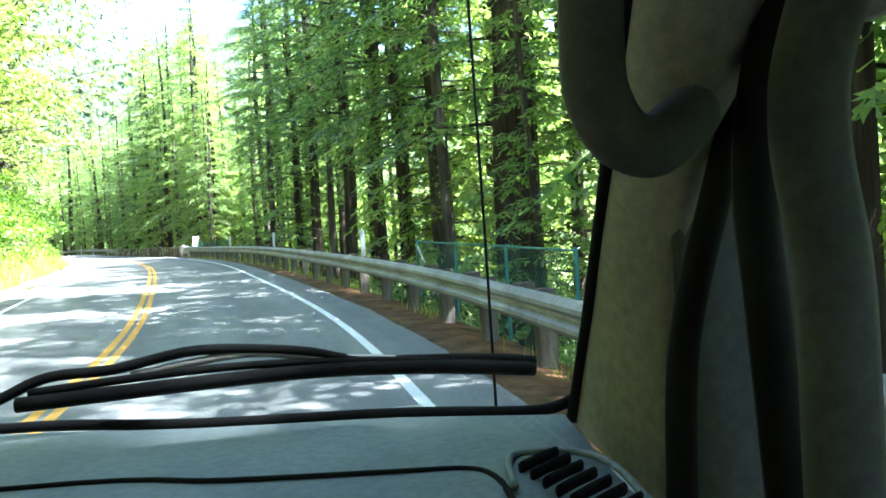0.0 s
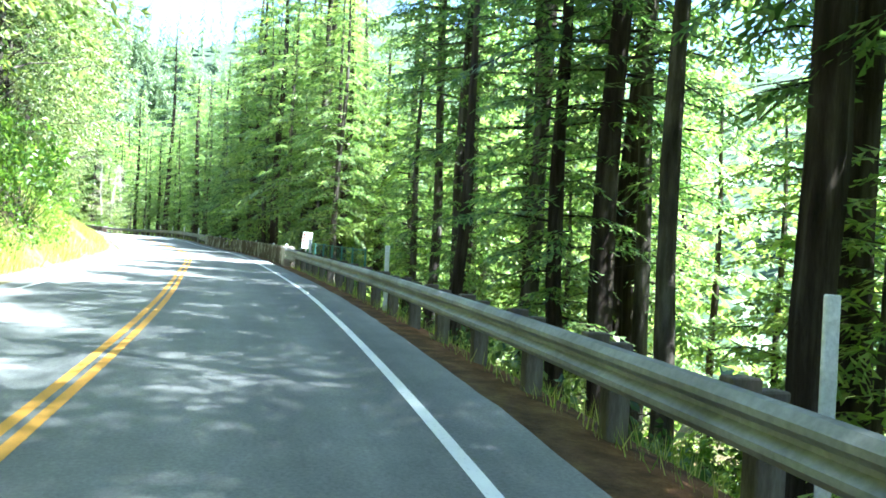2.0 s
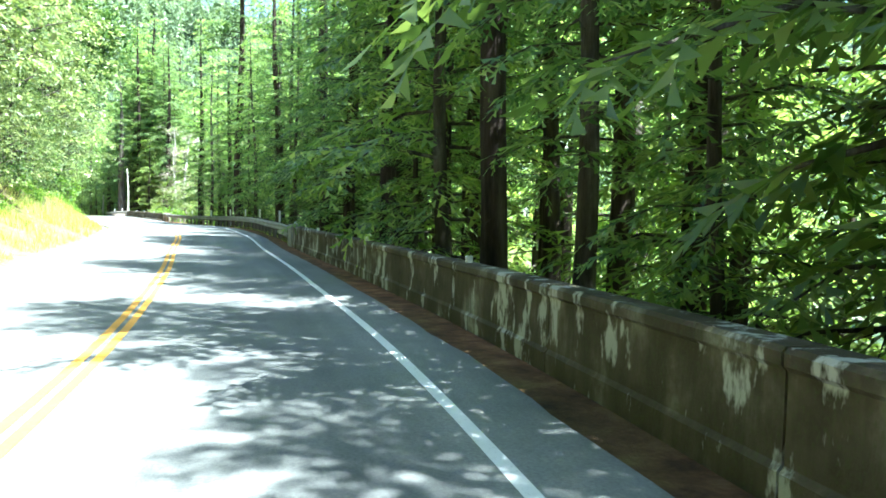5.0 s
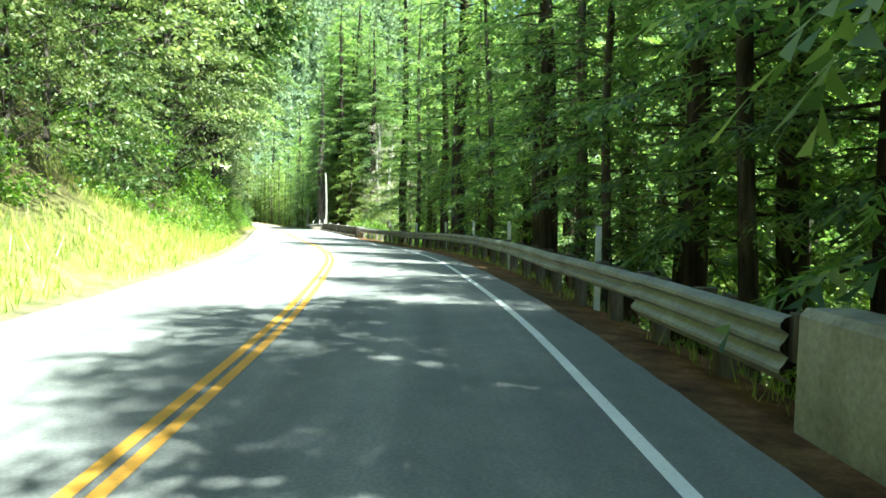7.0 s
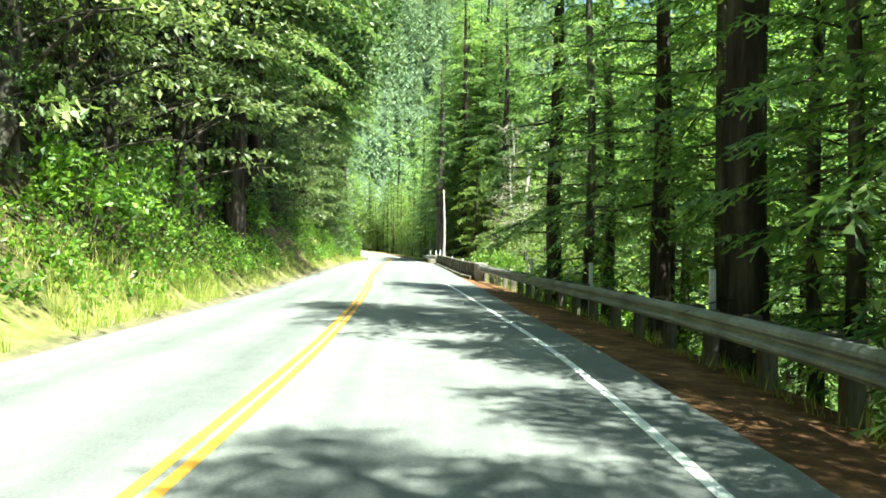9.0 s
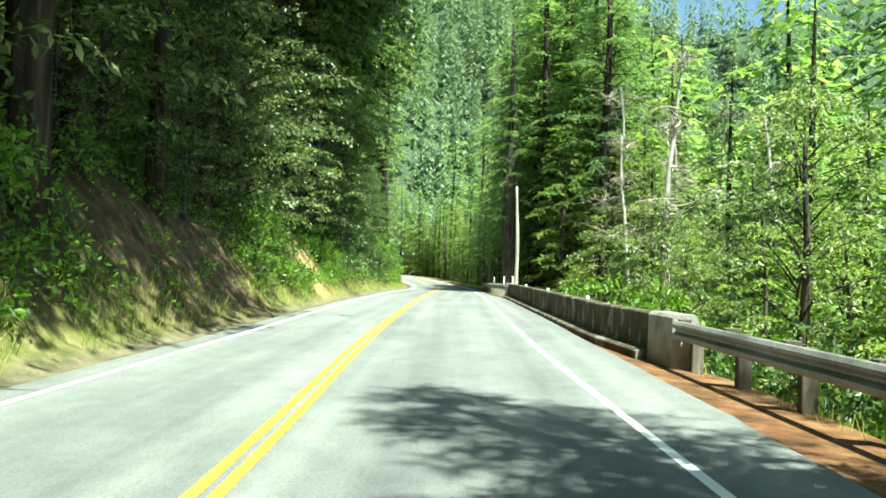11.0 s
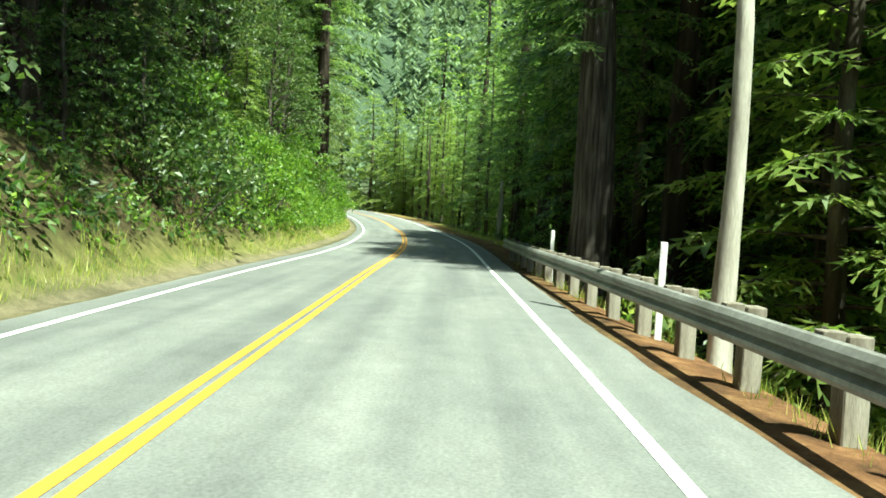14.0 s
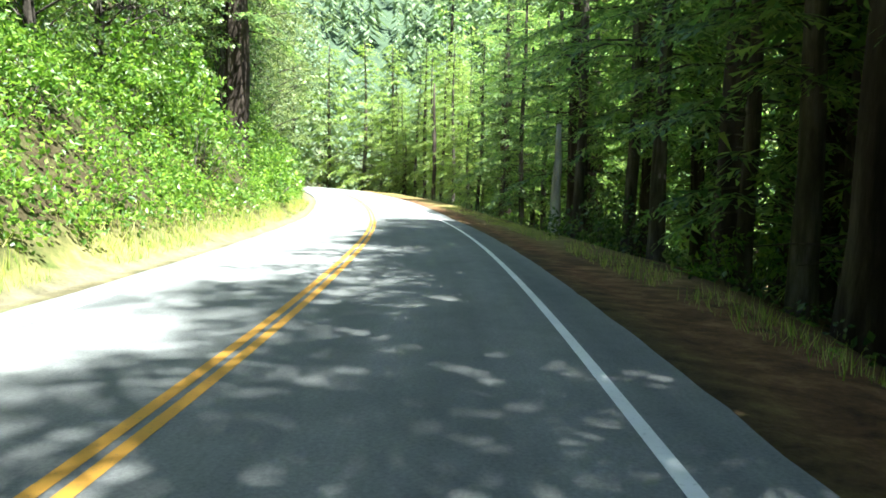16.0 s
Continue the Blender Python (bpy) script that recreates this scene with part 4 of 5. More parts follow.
def clear(s, lat, gap):
    if any((s - a) ** 2 + (lat - b) ** 2 < gap * gap for a, b in taken):
        return False
    taken.append((s, lat))
    return True


# High crowns out of view, put here to shade the road.
lofty = lambda s, sc: 18 < s < 57 or 78 < s < 109
spots = [(7 + int(s * 2) % 2 if lofty(s, sc) else k, s, lat, rng.uniform(0, 360), (0.98 if s < 60 else 0.78) + 0.02 * (int(s * 7) % 9) if lofty(s, sc) else sc, 0.0) for s, lat, k, sc in (
    (111.5, 7.0, 2, 0.85), (115.5, 4.7, 3, 0.7), (124.8, 5.6, 1, 0.8), (133.5, 8.0, 0, 0.9), (136.5, 7.0, 1, 0.85), (63.7, 8.2, 1, 0.95), (59.5, 11.9, 0, 1.0), (71.4, 6.4, 2, 0.9), (65.5, 11.7, 0, 1.1), (42.5, 8.2, 1, 1.45), (46.5, 9.8, 0, 1.4), (49.5, 8.0, 4, 1.4), (53.0, 9.6, 2, 1.3), (57.0, 8.3, 4, 1.2), (39, 9.5, 0, 1.3), (35, 8.5, 1, 1.15), (31, 8.2, 1, 1.15), (38, 7.8, 1, 1.2), (86, 8.6, 1, 0.98), (89, 8.2, 4, 0.95), (95, 8.4, 1, 1.0), (82, 7.8, 1, 0.95), (120.5, 7.2, 0, 1.0), (105, 8.0, 4, 0.85), (98, 9.0, 4, 0.75), (92, 9.4, 2, 0.9), (129.5, 9.5, 2, 1.1),
    (1.0, 8.0, 4, 1.35), (8.5, 7.4, 2, 1.3), (12.5, 8.2, 4, 1.4), (15.5, 9.8, 0, 1.4), (24.5, 7.6, 2, 1.25), (-4.0, 8.2, 2, 1.3), (-8.5, 7.6, 4, 1.4), (-13, 9.0, 2, 1.3), (4.0, 12.0, 2, 1.5), (-2.0, 11.5, 0, 1.5),
    (224.0, 8.6, 1, 1.5), (228.5, 7.6, 1, 1.5), (232.0, 9.0, 1, 1.55), (236.0, 7.4, 1, 1.5), (241.5, 8.2, 4, 1.4), (246.0, 7.6, 1, 1.5), (251.0, 8.2, 1, 1.5), (256.0, 7.4, 1, 1.5), (231.0, 11.5, 2, 1.45), (243.0, 11.5, 2, 1.45), (216.5, 10.5, 1, 1.55), (219.5, 8.4, 1, 1.5), (222.5, 11.5, 1, 1.6), (218.5, 13.0, 2, 1.5), (226.5, 10.2, 1, 1.6), (214.5, 12.5, 1, 1.5))]
taken += [(s, lat) for k, s, lat, turn, sc, lean in spots]
# Close rows of tall trees, added to darken the road with their shadows.
for s in np.arange(217.5, 244, 3.0):
    for lat in (7.2, 9.4, 11.8):
        a, b = s + rng.uniform(-1, 1) + (1.5 if lat == 9.4 else 0), lat + rng.uniform(-0.7, 0.7)
        if clear(a, b, 1.5):
            spots.append((rng.choice((1, 1, 3, 4)), a, b, rng.uniform(0, 360), rng.uniform(1.35, 1.6), rng.uniform(-1.5, 1.5)))
deep_spots = []
for _ in range(9000):
    s, lat = rng.uniform(-22, 335), 5.0 + 44 * rng.random() ** 1.5
    if s > 222 and lat < 7.2 or s < 66 and lat < 7 or 203 < s < 222 and lat < 8:
        continue
    if 152 < s < 209 and lat < 14 or s > 222 and lat < 5.6:
        continue
    if 150 < s < 214 and lat < 30 and rng.random() < 0.8:
        continue
    if not clear(s, lat, (2.5 if s > 222 or s < 36 or 66 < s < 108 else 1.9) + (0.05 * lat if lat < 15 or s > 112 else 0.11 * lat)):
        continue
    limit = 60.0
    if 72 < s < 112:
        limit = (lat + 1.8) * 3.2
    if 112 <= s < 152:
        limit = (lat + 2.6) * 2.9
    if 152 <= s < 214:
        limit = (lat - 8.0) / 0.5
    if s > 285 and lat < 16:
        limit = 13.0
    near = lat < 15
    k = rng.choice((0, 1, 1, 2, 3, 3, 4)) if near else rng.choice((0, 1, 1, 2))
    # The lighter needle kinds imitate sunlit trees on these stretches by colour.
    if near and (s < 112 and pick.random() < 0.4 or s > 285 and pick.random() < 0.75):
        k = pick.choice((5, 6))
    if 36 < s < 112 and lat > 11 and pick.random() < 0.2:
        continue
    h = HEIGHTS[k] if near else (23, 21, 25)[k]
    shady = s < 36 or s > 208
    sc = min((rng.uniform(1.0, 1.45) if s > 208 else rng.uniform(0.95, 1.4)) if shady else rng.uniform(0.75, 1.25), (limit + 0.5 * max(0, lat - 4)) / h)
    if 205 < s < 265:
        sc = min(sc, (lat + 3.5) / 0.36 / h)
    if sc < 0.42:
        continue
    if near and len(spots) < 215:
        spots.append((k, s, lat, rng.uniform(0, 360), sc, rng.uniform(-1.8, 1.8)))
    elif not near and len(deep_spots) < 190:
        deep_spots.append((k, s, lat, rng.uniform(0, 360), sc, rng.uniform(-1.8, 1.8)))
# Most of these are added for the shade they throw on the road.
spots += [(k, s, lat, pick.uniform(0, 360), sc, 0.0) for s, lat, k, sc in (
    (101.0, 6.7, 8, 0.8), (101.9, 7.5, 8, 0.85), (70.0, 5.6, 5, 0.72), (75.5, 6.2, 5, 0.8), (155.0, 8.2, 1, 0.95), (158.0, 8.8, 3, 1.0),
    (27.5, 8.4, 7, 1.0), (33.0, 9.2, 8, 1.05), (44.5, 7.8, 7, 0.95), (88.5, 6.6, 8, 0.72), (92.5, 6.4, 7, 0.66), (96.5, 7.2, 8, 0.7), (48.0, 10.5, 7, 1.0), (54.5, 7.4, 8, 1.0), (58.5, 7.6, 8, 0.95))]
spread_out(tall, spots)
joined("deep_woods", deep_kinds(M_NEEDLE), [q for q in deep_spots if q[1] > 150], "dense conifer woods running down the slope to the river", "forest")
# Lighter needles stand in for sun on these woods.
joined("deep_woods", deep_kinds(M_NEEDLE_LIGHT), [q for q in deep_spots if q[1] <= 150], "conifer woods running down the slope to the river, sun put into their lighter needles", "forest")

giant = conifer_tree(31, 30, 0.76, 4.2, 8.5, 70, 9.0, M_NEEDLE, M_BARK_PALE, "massive redwood trunk with furrowed bark beside the guard rail", dead=6, flare=0.25)
stand(giant, 216.0, 4.0, 20, 0.82, copy=False, sink=0.3)
dark_giant = conifer_tree(32, 30, 0.6, 4.2, 6.5, 70, 9.0, M_NEEDLE, M_BARK, "massive dark redwood with furrowed bark on the slope", dead=6, flare=0.25)
stand(dark_giant, 20.0, 8.2, 140, 1.12, 0.3, copy=False)
stand(dark_giant, 5.0, 9.5, 40, 1.0, 0.3)
stand(dark_giant, 262.0, 9.0, 100, 0.8, 0.3)
stand(dark_giant, 239.0, 9.5, 300, 1.0, 0.3)
stand(dark_giant, 222.0, 14.5, 160, 1.1, 0.3)
stand(dark_giant, 107.5, 9.5, 230, 0.78, 0.3)

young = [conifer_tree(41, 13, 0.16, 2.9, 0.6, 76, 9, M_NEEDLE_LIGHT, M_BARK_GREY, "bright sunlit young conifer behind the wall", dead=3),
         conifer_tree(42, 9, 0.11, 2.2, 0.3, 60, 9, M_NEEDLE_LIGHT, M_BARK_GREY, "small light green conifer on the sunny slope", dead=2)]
spots = [(0, 213, 9.2, 30, 1.3, 0), (0, 203, 12, 130, 1.05, 1), (1, 184, 13.5, 60, 0.9, 0), (1, 205, 8.2, 10, 0.7, 0), (0, 190, 17, 90, 1.0, 0), (0, 208.5, 7.6, 200, 0.95, 0), (0, 196, 11, 45, 0.8, 1), (1, 177, 10.5, 15, 1.0, 0), (1, 170, 12, 75, 1.1, 0), (0, 182, 16.5, 160, 1.0, 0), 
         (0, 75, 9.5, 10, 0.9, 1), (1, 48, 8.4, 40, 0.85, 0), (1, 38, 9.0, 80, 0.9, 0), (1, 28, 8.6, 180, 1.0, 0), (0, 84, 10, 200, 0.9, 0), (1, 12, 9.5, 270, 1.0, 0), (0, 81, 8.0, 50, 0.85, 0),
         (0, 322, 7.5, 50, 1.2, 0), (0, 331, 5.5, 100, 1.3, 0), (1, 312, 7.0, 5, 1.1, 0), (0, 338, 1.5, 5, 1.3, 0), (0, 345, -3, 5, 1.4, 0),
         (0, 240, -13, 5, 0.8, 0), (1, 232, -10, 70, 0.6, 0), (0, 35, -11, 70, 1.0, 0), (0, 48, -13, 170, 1.2, 0)]
spread_out(young, spots)

dead = bare_tree(51, 12, 0.12, "dead pale tree with a tangle of bare grey twigs")
stand(dead, 200.0, 10.4, 0, 1.25, copy=False)
stand(dead, 187.0, 10.2, 250, 1.1)
stand(dead, 204.0, 10.6, 140, 1.3)
stand(dead, 207, 15.0, 120, 1.4)
stand(dead, 199, 16.0, 220, 1.35)
stand(dead, 212, 16.5, 20, 1.5)
stand(dead, 190, 15.5, 70, 1.2)


def snag(name, label, height, r0, material, seed):
    tv, tf = trunk_mesh(random.Random(seed), height, r0, 10, 12, 0.12, 3.0, 0.15, 0.6 * r0)
    n = len(tv)
    tf.append(tuple(range(n - 10, n)))
    tree = new(name)
    mesh_from("trunk", tv, tf, material, tree, smooth_shade=True)
    return tagged(tree, label, "tree", "dead trees")


stand(snag("dead_tree", "bleached broken tree trunk standing behind the rail", 8.2, 0.105, M_DEADWOOD, 3), 204.2, 3.85, 0, copy=False, lean=-1.6)
stand(snag("dead_tree", "thin dark leaning dead trunk without branches", 11.5, 0.14, M_BARK, 4), 52.5, 6.6, 0, copy=False, lean=3.5)
stand(snag("dead_tree", "pale grey bare trunk at the forest edge", 4.6, 0.15, M_DEADWOOD, 6), 252.0, 5.4, 0, copy=False, lean=0.5)
stand(snag("dead_tree", "pale slanting trunk on the wooded bank", 9.0, 0.14, M_DEADWOOD, 8), 238.0, -13.0, 0, copy=False, lean=5)

OLIVE = "olive-green glossy-leaved tree with drooping boughs on the bank"
# Added for their shade: left ones on the bank, right ones on the road.
over = conifer_tree(33, 30, 0.45, 6.2, 8.5, 95, 7.4, M_NEEDLE, M_BARK, "great dark conifer reaching out over the road, added for its shade", dead=12, twig_len=0.95)
for i, (s, lat) in enumerate(((158.0, -7.6), (163.5, -7.8), (190.0, -9.6), (194.0, -8.2), (198.5, -8.3), (204.0, -8.8), (209.5, -9.1), (214.0, -9.7), (209.5, 10.8), (217.0, 11.0), (223.0, 9.2), (229.5, 8.2))):
    stand(over, s, lat, 47 * i, (0.95 if lat < 0 else 1.22) + 0.03 * (i % 4), 0.3, copy=i > 0)
oaks = [bay_tree(61, 13, 0.2, 4.2, 84, 78, M_BAY, OLIVE, 0.155, 0.1),
        bay_tree(62, 17, 0.26, 4.8, 112, 70, M_BAY, "tall olive-green tree with drooping boughs over the bank", 0.18, 0.14),
        bay_tree(63, 9, 0.15, 3.4, 66, 66, M_BAY, "low spreading tree with leaves down to the bank", 0.16, 0.02),
        bay_tree(64, 15, 0.2, 4.2, 125, 44, M_LEAF, "leafy tree on the bank, deep shade put into its dark leaf colour", 0.2, 0.0),
        broadleaf_tree(65, 20, 0.17, 6.3, 320, 21, M_LEAF, "tall tree with a wide crown over the verge, placed to shade the bank", M_BARK, size=0.42, low=0.5),
        broadleaf_tree(66, 13, 0.22, 4.4, 110, 10, M_BAY, "broadleaf tree higher up on the bank", size=0.44, low=0.1),
        bay_tree(67, 11, 0.2, 3.9, 78, 68, M_LEAF_SUN, "tree with leaves down to the bank, sun put into its yellow-green colour", 0.165, 0.04)]
spots, taken = [], []
rng = random.Random(8)
bank = lambda kinds, s, lat, lo, hi, tip=4: spots.append((rng.choice(kinds), s, lat, rng.uniform(0, 360), rng.uniform(lo, hi), rng.uniform(-tip, tip)))
for s in np.arange(-6, 62, 3.6):
    bank((6, 6, 0, 1), s + rng.uniform(-1, 1), -9.2 - rng.uniform(0, 2.0), 1.0, 1.45)
for s in np.arange(62, 150, 3.5):
    bank((0, 0, 1, 2), s + rng.uniform(-1, 1), -10.7 - rng.uniform(0, 1.6), 0.9, 1.2)
for s in np.arange(64, 150, 3.6):
    bank((2, 2, 3), s + rng.uniform(-1.2, 1.2), -9.3 - rng.uniform(0, 0.8), 0.45, 0.7)
for s in np.arange(141, 150, 3.2):
    bank((1, 0), s, -8.8 - rng.uniform(0, 0.6), 0.95, 1.05)
bank((0,), 151.0, -8.2, 0.9, 1.0)
for s in np.arange(153, 166, 3.2):
    bank((0, 1), s, -9.8 - rng.uniform(0, 1.2), 0.9, 1.15)
# Dark-leaved trees only: their colour adds to the shade in the cut.
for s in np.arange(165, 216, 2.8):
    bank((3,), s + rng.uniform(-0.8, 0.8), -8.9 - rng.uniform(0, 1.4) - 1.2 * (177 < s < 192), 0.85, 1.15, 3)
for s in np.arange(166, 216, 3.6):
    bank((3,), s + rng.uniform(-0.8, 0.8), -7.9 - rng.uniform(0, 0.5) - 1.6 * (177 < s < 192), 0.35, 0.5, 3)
bank((2,), 181.0, -8.6, 0.75, 0.8)
for s, lat in ((176.5, -8.6), (182.5, -8.3), (184.5, -8.9), (187.0, -9.0), (189.8, -8.7)):
    bank((0, 2), s, lat, 0.65, 0.8)
bank((0,), 178.5, -8.8, 0.95, 1.0)
# Wide high crowns, placed over the verge to throw shade on the bank.
for s in np.arange(154, 213, 2.6):
    if not 171 < s < 182:
        bank((4,), s + rng.uniform(-0.7, 0.7), float(np.interp(s, [160, 185, 200, 215], [-7.6, -8.0, -9.2, -10.6])) - rng.uniform(0, 1.0), 0.95, 1.1, 2)
for s in np.arange(214, 240, 3.0):
    bank((3,), s, -11.4 - rng.uniform(0, 1.6), 0.8, 1.15)
for s in np.arange(240, 330, 4.2):
    bank((3,) if s < 275 else (0, 1, 3), s, -9.6 - rng.uniform(0, 1.8), 0.8, 1.15)
for s in (8, 22, 58, 66, 74, 224, 231, 255, 268, 280):
    bank((4,), s, -12.0 - rng.uniform(0, 3), 0.8, 1.0, 3)
for s, lat, k, sc in ((167, 11, 6, 0.8), (172, 9.2, 0, 0.7), (177, 13, 6, 0.9), (179.5, 9.0, 6, 0.55), (185, 9.6, 2, 0.8), (187, 14, 0, 0.85), (194, 12.5, 0, 0.7), (197.5, 14.5, 6, 0.9), (199.5, 9.0, 2, 0.75), (203, 8.2, 6, 0.5), (206, 12, 0, 0.75), (163, 13, 0, 0.8), (210, 15, 6, 0.9), (30, 12.5, 6, 0.8), (40, 13.0, 6, 0.9), (52, 12.5, 6, 0.8), (60, 13.5, 6, 0.9), (16, 13.5, 6, 0.9), (90, 13, 6, 0.8), (124, 13, 6, 0.7)):
    bank((k,), s, lat, sc, sc * 1.1)
taken = [(s, lat) for k, s, lat, turn, sc, tip in spots]
for _ in range(4000):
    s, lat = rng.uniform(-5, 330), -(13.5 + 8 * rng.random() ** 1.3)
    if clear(s, lat, 3.3):
        bank((5,), s, lat, 0.8, 1.25)
    if len(spots) > 225:
        break
spread_out(oaks, spots)
ridge = [conifer_tree(71, 21, 0.28, 3.4, 1.5, 58, 4.4, M_NEEDLE, M_BARK, "dark conifer standing high on the bank", 3, 4, 1.6),
         conifer_tree(72, 24, 0.32, 3.8, 2.0, 60, 4.4, M_NEEDLE, M_BARK_GREY, "tall conifer rising over the bank", 3, 4, 1.6)]
spots = []
for _ in range(3000):
    s, lat = rng.uniform(-10, 350), -(11 + 24 * rng.random())
    if not clear(s, lat, 3.4):
        continue
    spots.append((rng.choice((0, 1)), s, lat, rng.uniform(0, 360), rng.uniform(0.7, 1.15), rng.uniform(-2, 2)))
    if len(spots) > 80:
        break
joined("bank_woods", ridge, spots, "dark conifer woods high on the bank", "forest")

shrubs = [bush(81, 1.6, 1.1, 40, 19, M_BUSH, "bright green leafy bush on the sunny bank", 0.145),
          bush(82, 2.4, 1.5, 52, 19, M_BUSH, "tall fresh green bush growing at the road bank", 0.165),
          bush(83, 1.0, 0.9, 32, 18, M_BUSH, "low green bush at the foot of the bank", 0.125),
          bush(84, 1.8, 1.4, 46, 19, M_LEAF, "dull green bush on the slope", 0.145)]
spots, taken = [], []
for _ in range(6000):
    s = rng.uniform(-5, 300)
    lat = -(6.9 + 5.5 * rng.random() ** 1.2)
    if 60 < s < 140 and lat > -8.9 or (bare_cut(s, lat) > 0.4 or dry_patch(s, lat) > 0.3) and rng.random() < 0.8 or 192 < s < 212 and rng.random() < 0.6:
        continue
    if not clear(s, lat, 1.0):
        continue
    # At s 194-221 only the dull bush, its darker leaf imitating shade.
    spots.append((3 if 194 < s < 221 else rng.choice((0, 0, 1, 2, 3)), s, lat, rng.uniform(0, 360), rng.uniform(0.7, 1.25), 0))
    if len(spots) > 210:
        break
for _ in range(900):
    s, lat = rng.uniform(158, 199), 6.2 + 6 * rng.random()
    if clear(s, lat, 1.3):
        spots.append((rng.choice((0, 1, 1, 3)), s, lat, rng.uniform(0, 360), rng.uniform(0.9, 1.5), 0))
    if len(spots) > 262:
        break
for _ in range(600):
    s, lat = rng.uniform(0, 290), 5.8 + 9 * rng.random()
    if clear(s, lat, 2.2):
        spots.append((rng.choice((0, 2, 3, 3)), s, lat, rng.uniform(0, 360), rng.uniform(0.7, 1.3), 0))
    if len(spots) > 320:
        break
for s, lat, k, sc in ((176, -6.9, 0, 0.8), (178, -7.6, 1, 0.7), (179.5, -6.7, 2, 0.9), (181, -7.3, 0, 0.75), (182.3, -6.6, 2, 0.8), (182.8, -7.8, 1, 0.6), (184, -6.5, 2, 0.75), (189.2, -6.6, 0, 0.55), (190, -7.4, 1, 0.6), (191.3, -6.8, 0, 0.6), (192.8, -7.1, 1, 0.55), (194, -6.6, 2, 0.8), (187.5, -6.4, 2, 0.6), (180.5, -6.3, 2, 0.7)):
    spots.append((k, s, lat, rng.uniform(0, 360), sc, 0))
spread_out(shrubs, spots)
stand(bush(85, 1.5, 0.8, 26, 14, M_NEEDLE_LIGHT, "bright yellow-green sapling with broad leaves behind the rail", 0.2), 209.0, 4.3, 20, copy=False)

ferns = [fern(91, 16, 0.75, "green sword fern on the shady verge")]
spots, taken = [], []
for _ in range(500):
    s = rng.uniform(195, 285)
    lat = rng.choice((-1, -1, 1)) * rng.uniform(6.6, 9.5)
    if lat > 0:
        lat = rng.uniform(3.2 if s < 222 else 4.4, 6.5)
    if clear(s, lat, 0.8):
        spots.append((0, s, lat, rng.uniform(0, 360), rng.uniform(0.6, 1.2), 0))
    if len(spots) > 70:
        break
spread_out(ferns, spots)


def grass_verges():
    """Blades of dry and green grass along both edges, one mesh."""
    rs, rg = np.random.RandomState(3), random.Random(3)
    base, size = [], []
    while len(base) < 80000:
        s = rg.uniform(0, 275)
        if rg.random() < 0.8:
            sunny = smooth(50, 80, s) * (1 - smooth(120, 150, s))
            lat = -(5.75 + (1.0 + 3.2 * sunny + 2.4 * smooth(182, 184, s) * (1 - smooth(188, 190, s))) * rg.random() ** (1.5 - 0.5 * sunny))
        else:
            lat = rail_lat(s) + rg.uniform(0.1, 1.3) + (1.1 if s > 222 else 0)
        if 64 < s < 103 and lat > 0 or 163 < s < 197 and lat > 0:
            continue
        if noise.noise((s * 0.35, lat * 0.5, 2)) < -0.15:
            continue
        if s > 150 and lat < 0 and rg.random() < 0.45:
            continue
        base.append(on_ground(s, lat, 0.02))
        size.append(rg.uniform(0.12, 0.5) * (0.55 if lat > 0 else 0.75 if s > 150 else 1.0))
    base, size = np.array(base), np.array(size)[:, None]
    az = rs.uniform(0, 6.28, len(base))
    d = np.stack([np.cos(az), np.sin(az), np.zeros(len(base))], 1)
    w = d * size * 0.028
    lean = rs.normal(size=(len(base), 3)) * np.array([0.28, 0.28, 0.05]) * size
    up = np.array([0, 0, 1.0]) * size
    tri = np.stack([base - w, base + w, base + up + lean], 1).reshape(-1, 3)
    ob = mesh_from("verge_grass", tri, np.arange(len(tri)).reshape(-1, 3), M_GRASS)
    return tagged(ob, "dry yellow and green grass along the road edges", "grass", kind="stuff")


grass_verges()


def undergrowth(name, label, leaf, spots, count, size, seed):
    rs = np.random.RandomState(seed)
    c = np.array([on_ground(s, lat, -h) for s, lat, h in spots])
    cv = leaf_cloud(rs, c, rs.uniform(0.22, 0.5, len(c)), count, size, 0.7)
    return tagged(mesh_from(name, cv, np.arange(len(cv)).reshape(-1, 4), leaf), label, "undergrowth", kind="stuff")


low, high, shade = [], [], []
for _ in range(19000):
    s, q = rng.uniform(-5, 300), rng.random()
    soft = smooth(60, 78, s) * (1 - smooth(122, 140, s))
    lat = -(6.35 + 2.0 * soft + 7.5 * q ** 1.2)
    if noise.noise((s * 0.22, lat * 0.3, 4.0)) < -0.42 + 0.4 * soft or rng.random() < max(0.5 * bare_cut(s, lat), 0.9 * dry_patch(s, lat)):
        continue
    h = rng.uniform(0.05, 0.4)
    # Most foot plants at s 194-221 take the darker leaf in place of shade.
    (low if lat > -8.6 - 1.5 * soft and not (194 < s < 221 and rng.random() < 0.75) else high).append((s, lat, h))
    if len(low) + len(high) > 9000:
        break
for _ in range(2600):
    s, lat = rng.uniform(216, 268), -(6.4 + 6.2 * rng.random())
    lump = noise.noise((s * 0.55, lat * 0.6, 6.0))
    if lump > -0.12:
        low.append((s, lat, rng.uniform(0.05, 0.35) + 2.2 * max(0.0, lump) * rng.random()))
for _ in range(500):
    s, lat = rng.uniform(150, 216), -(6.3 + 1.8 * rng.random())
    if 165 < s < 192 or s > 196:
        continue
    low.append((s, lat, rng.uniform(0.1, 0.6)))
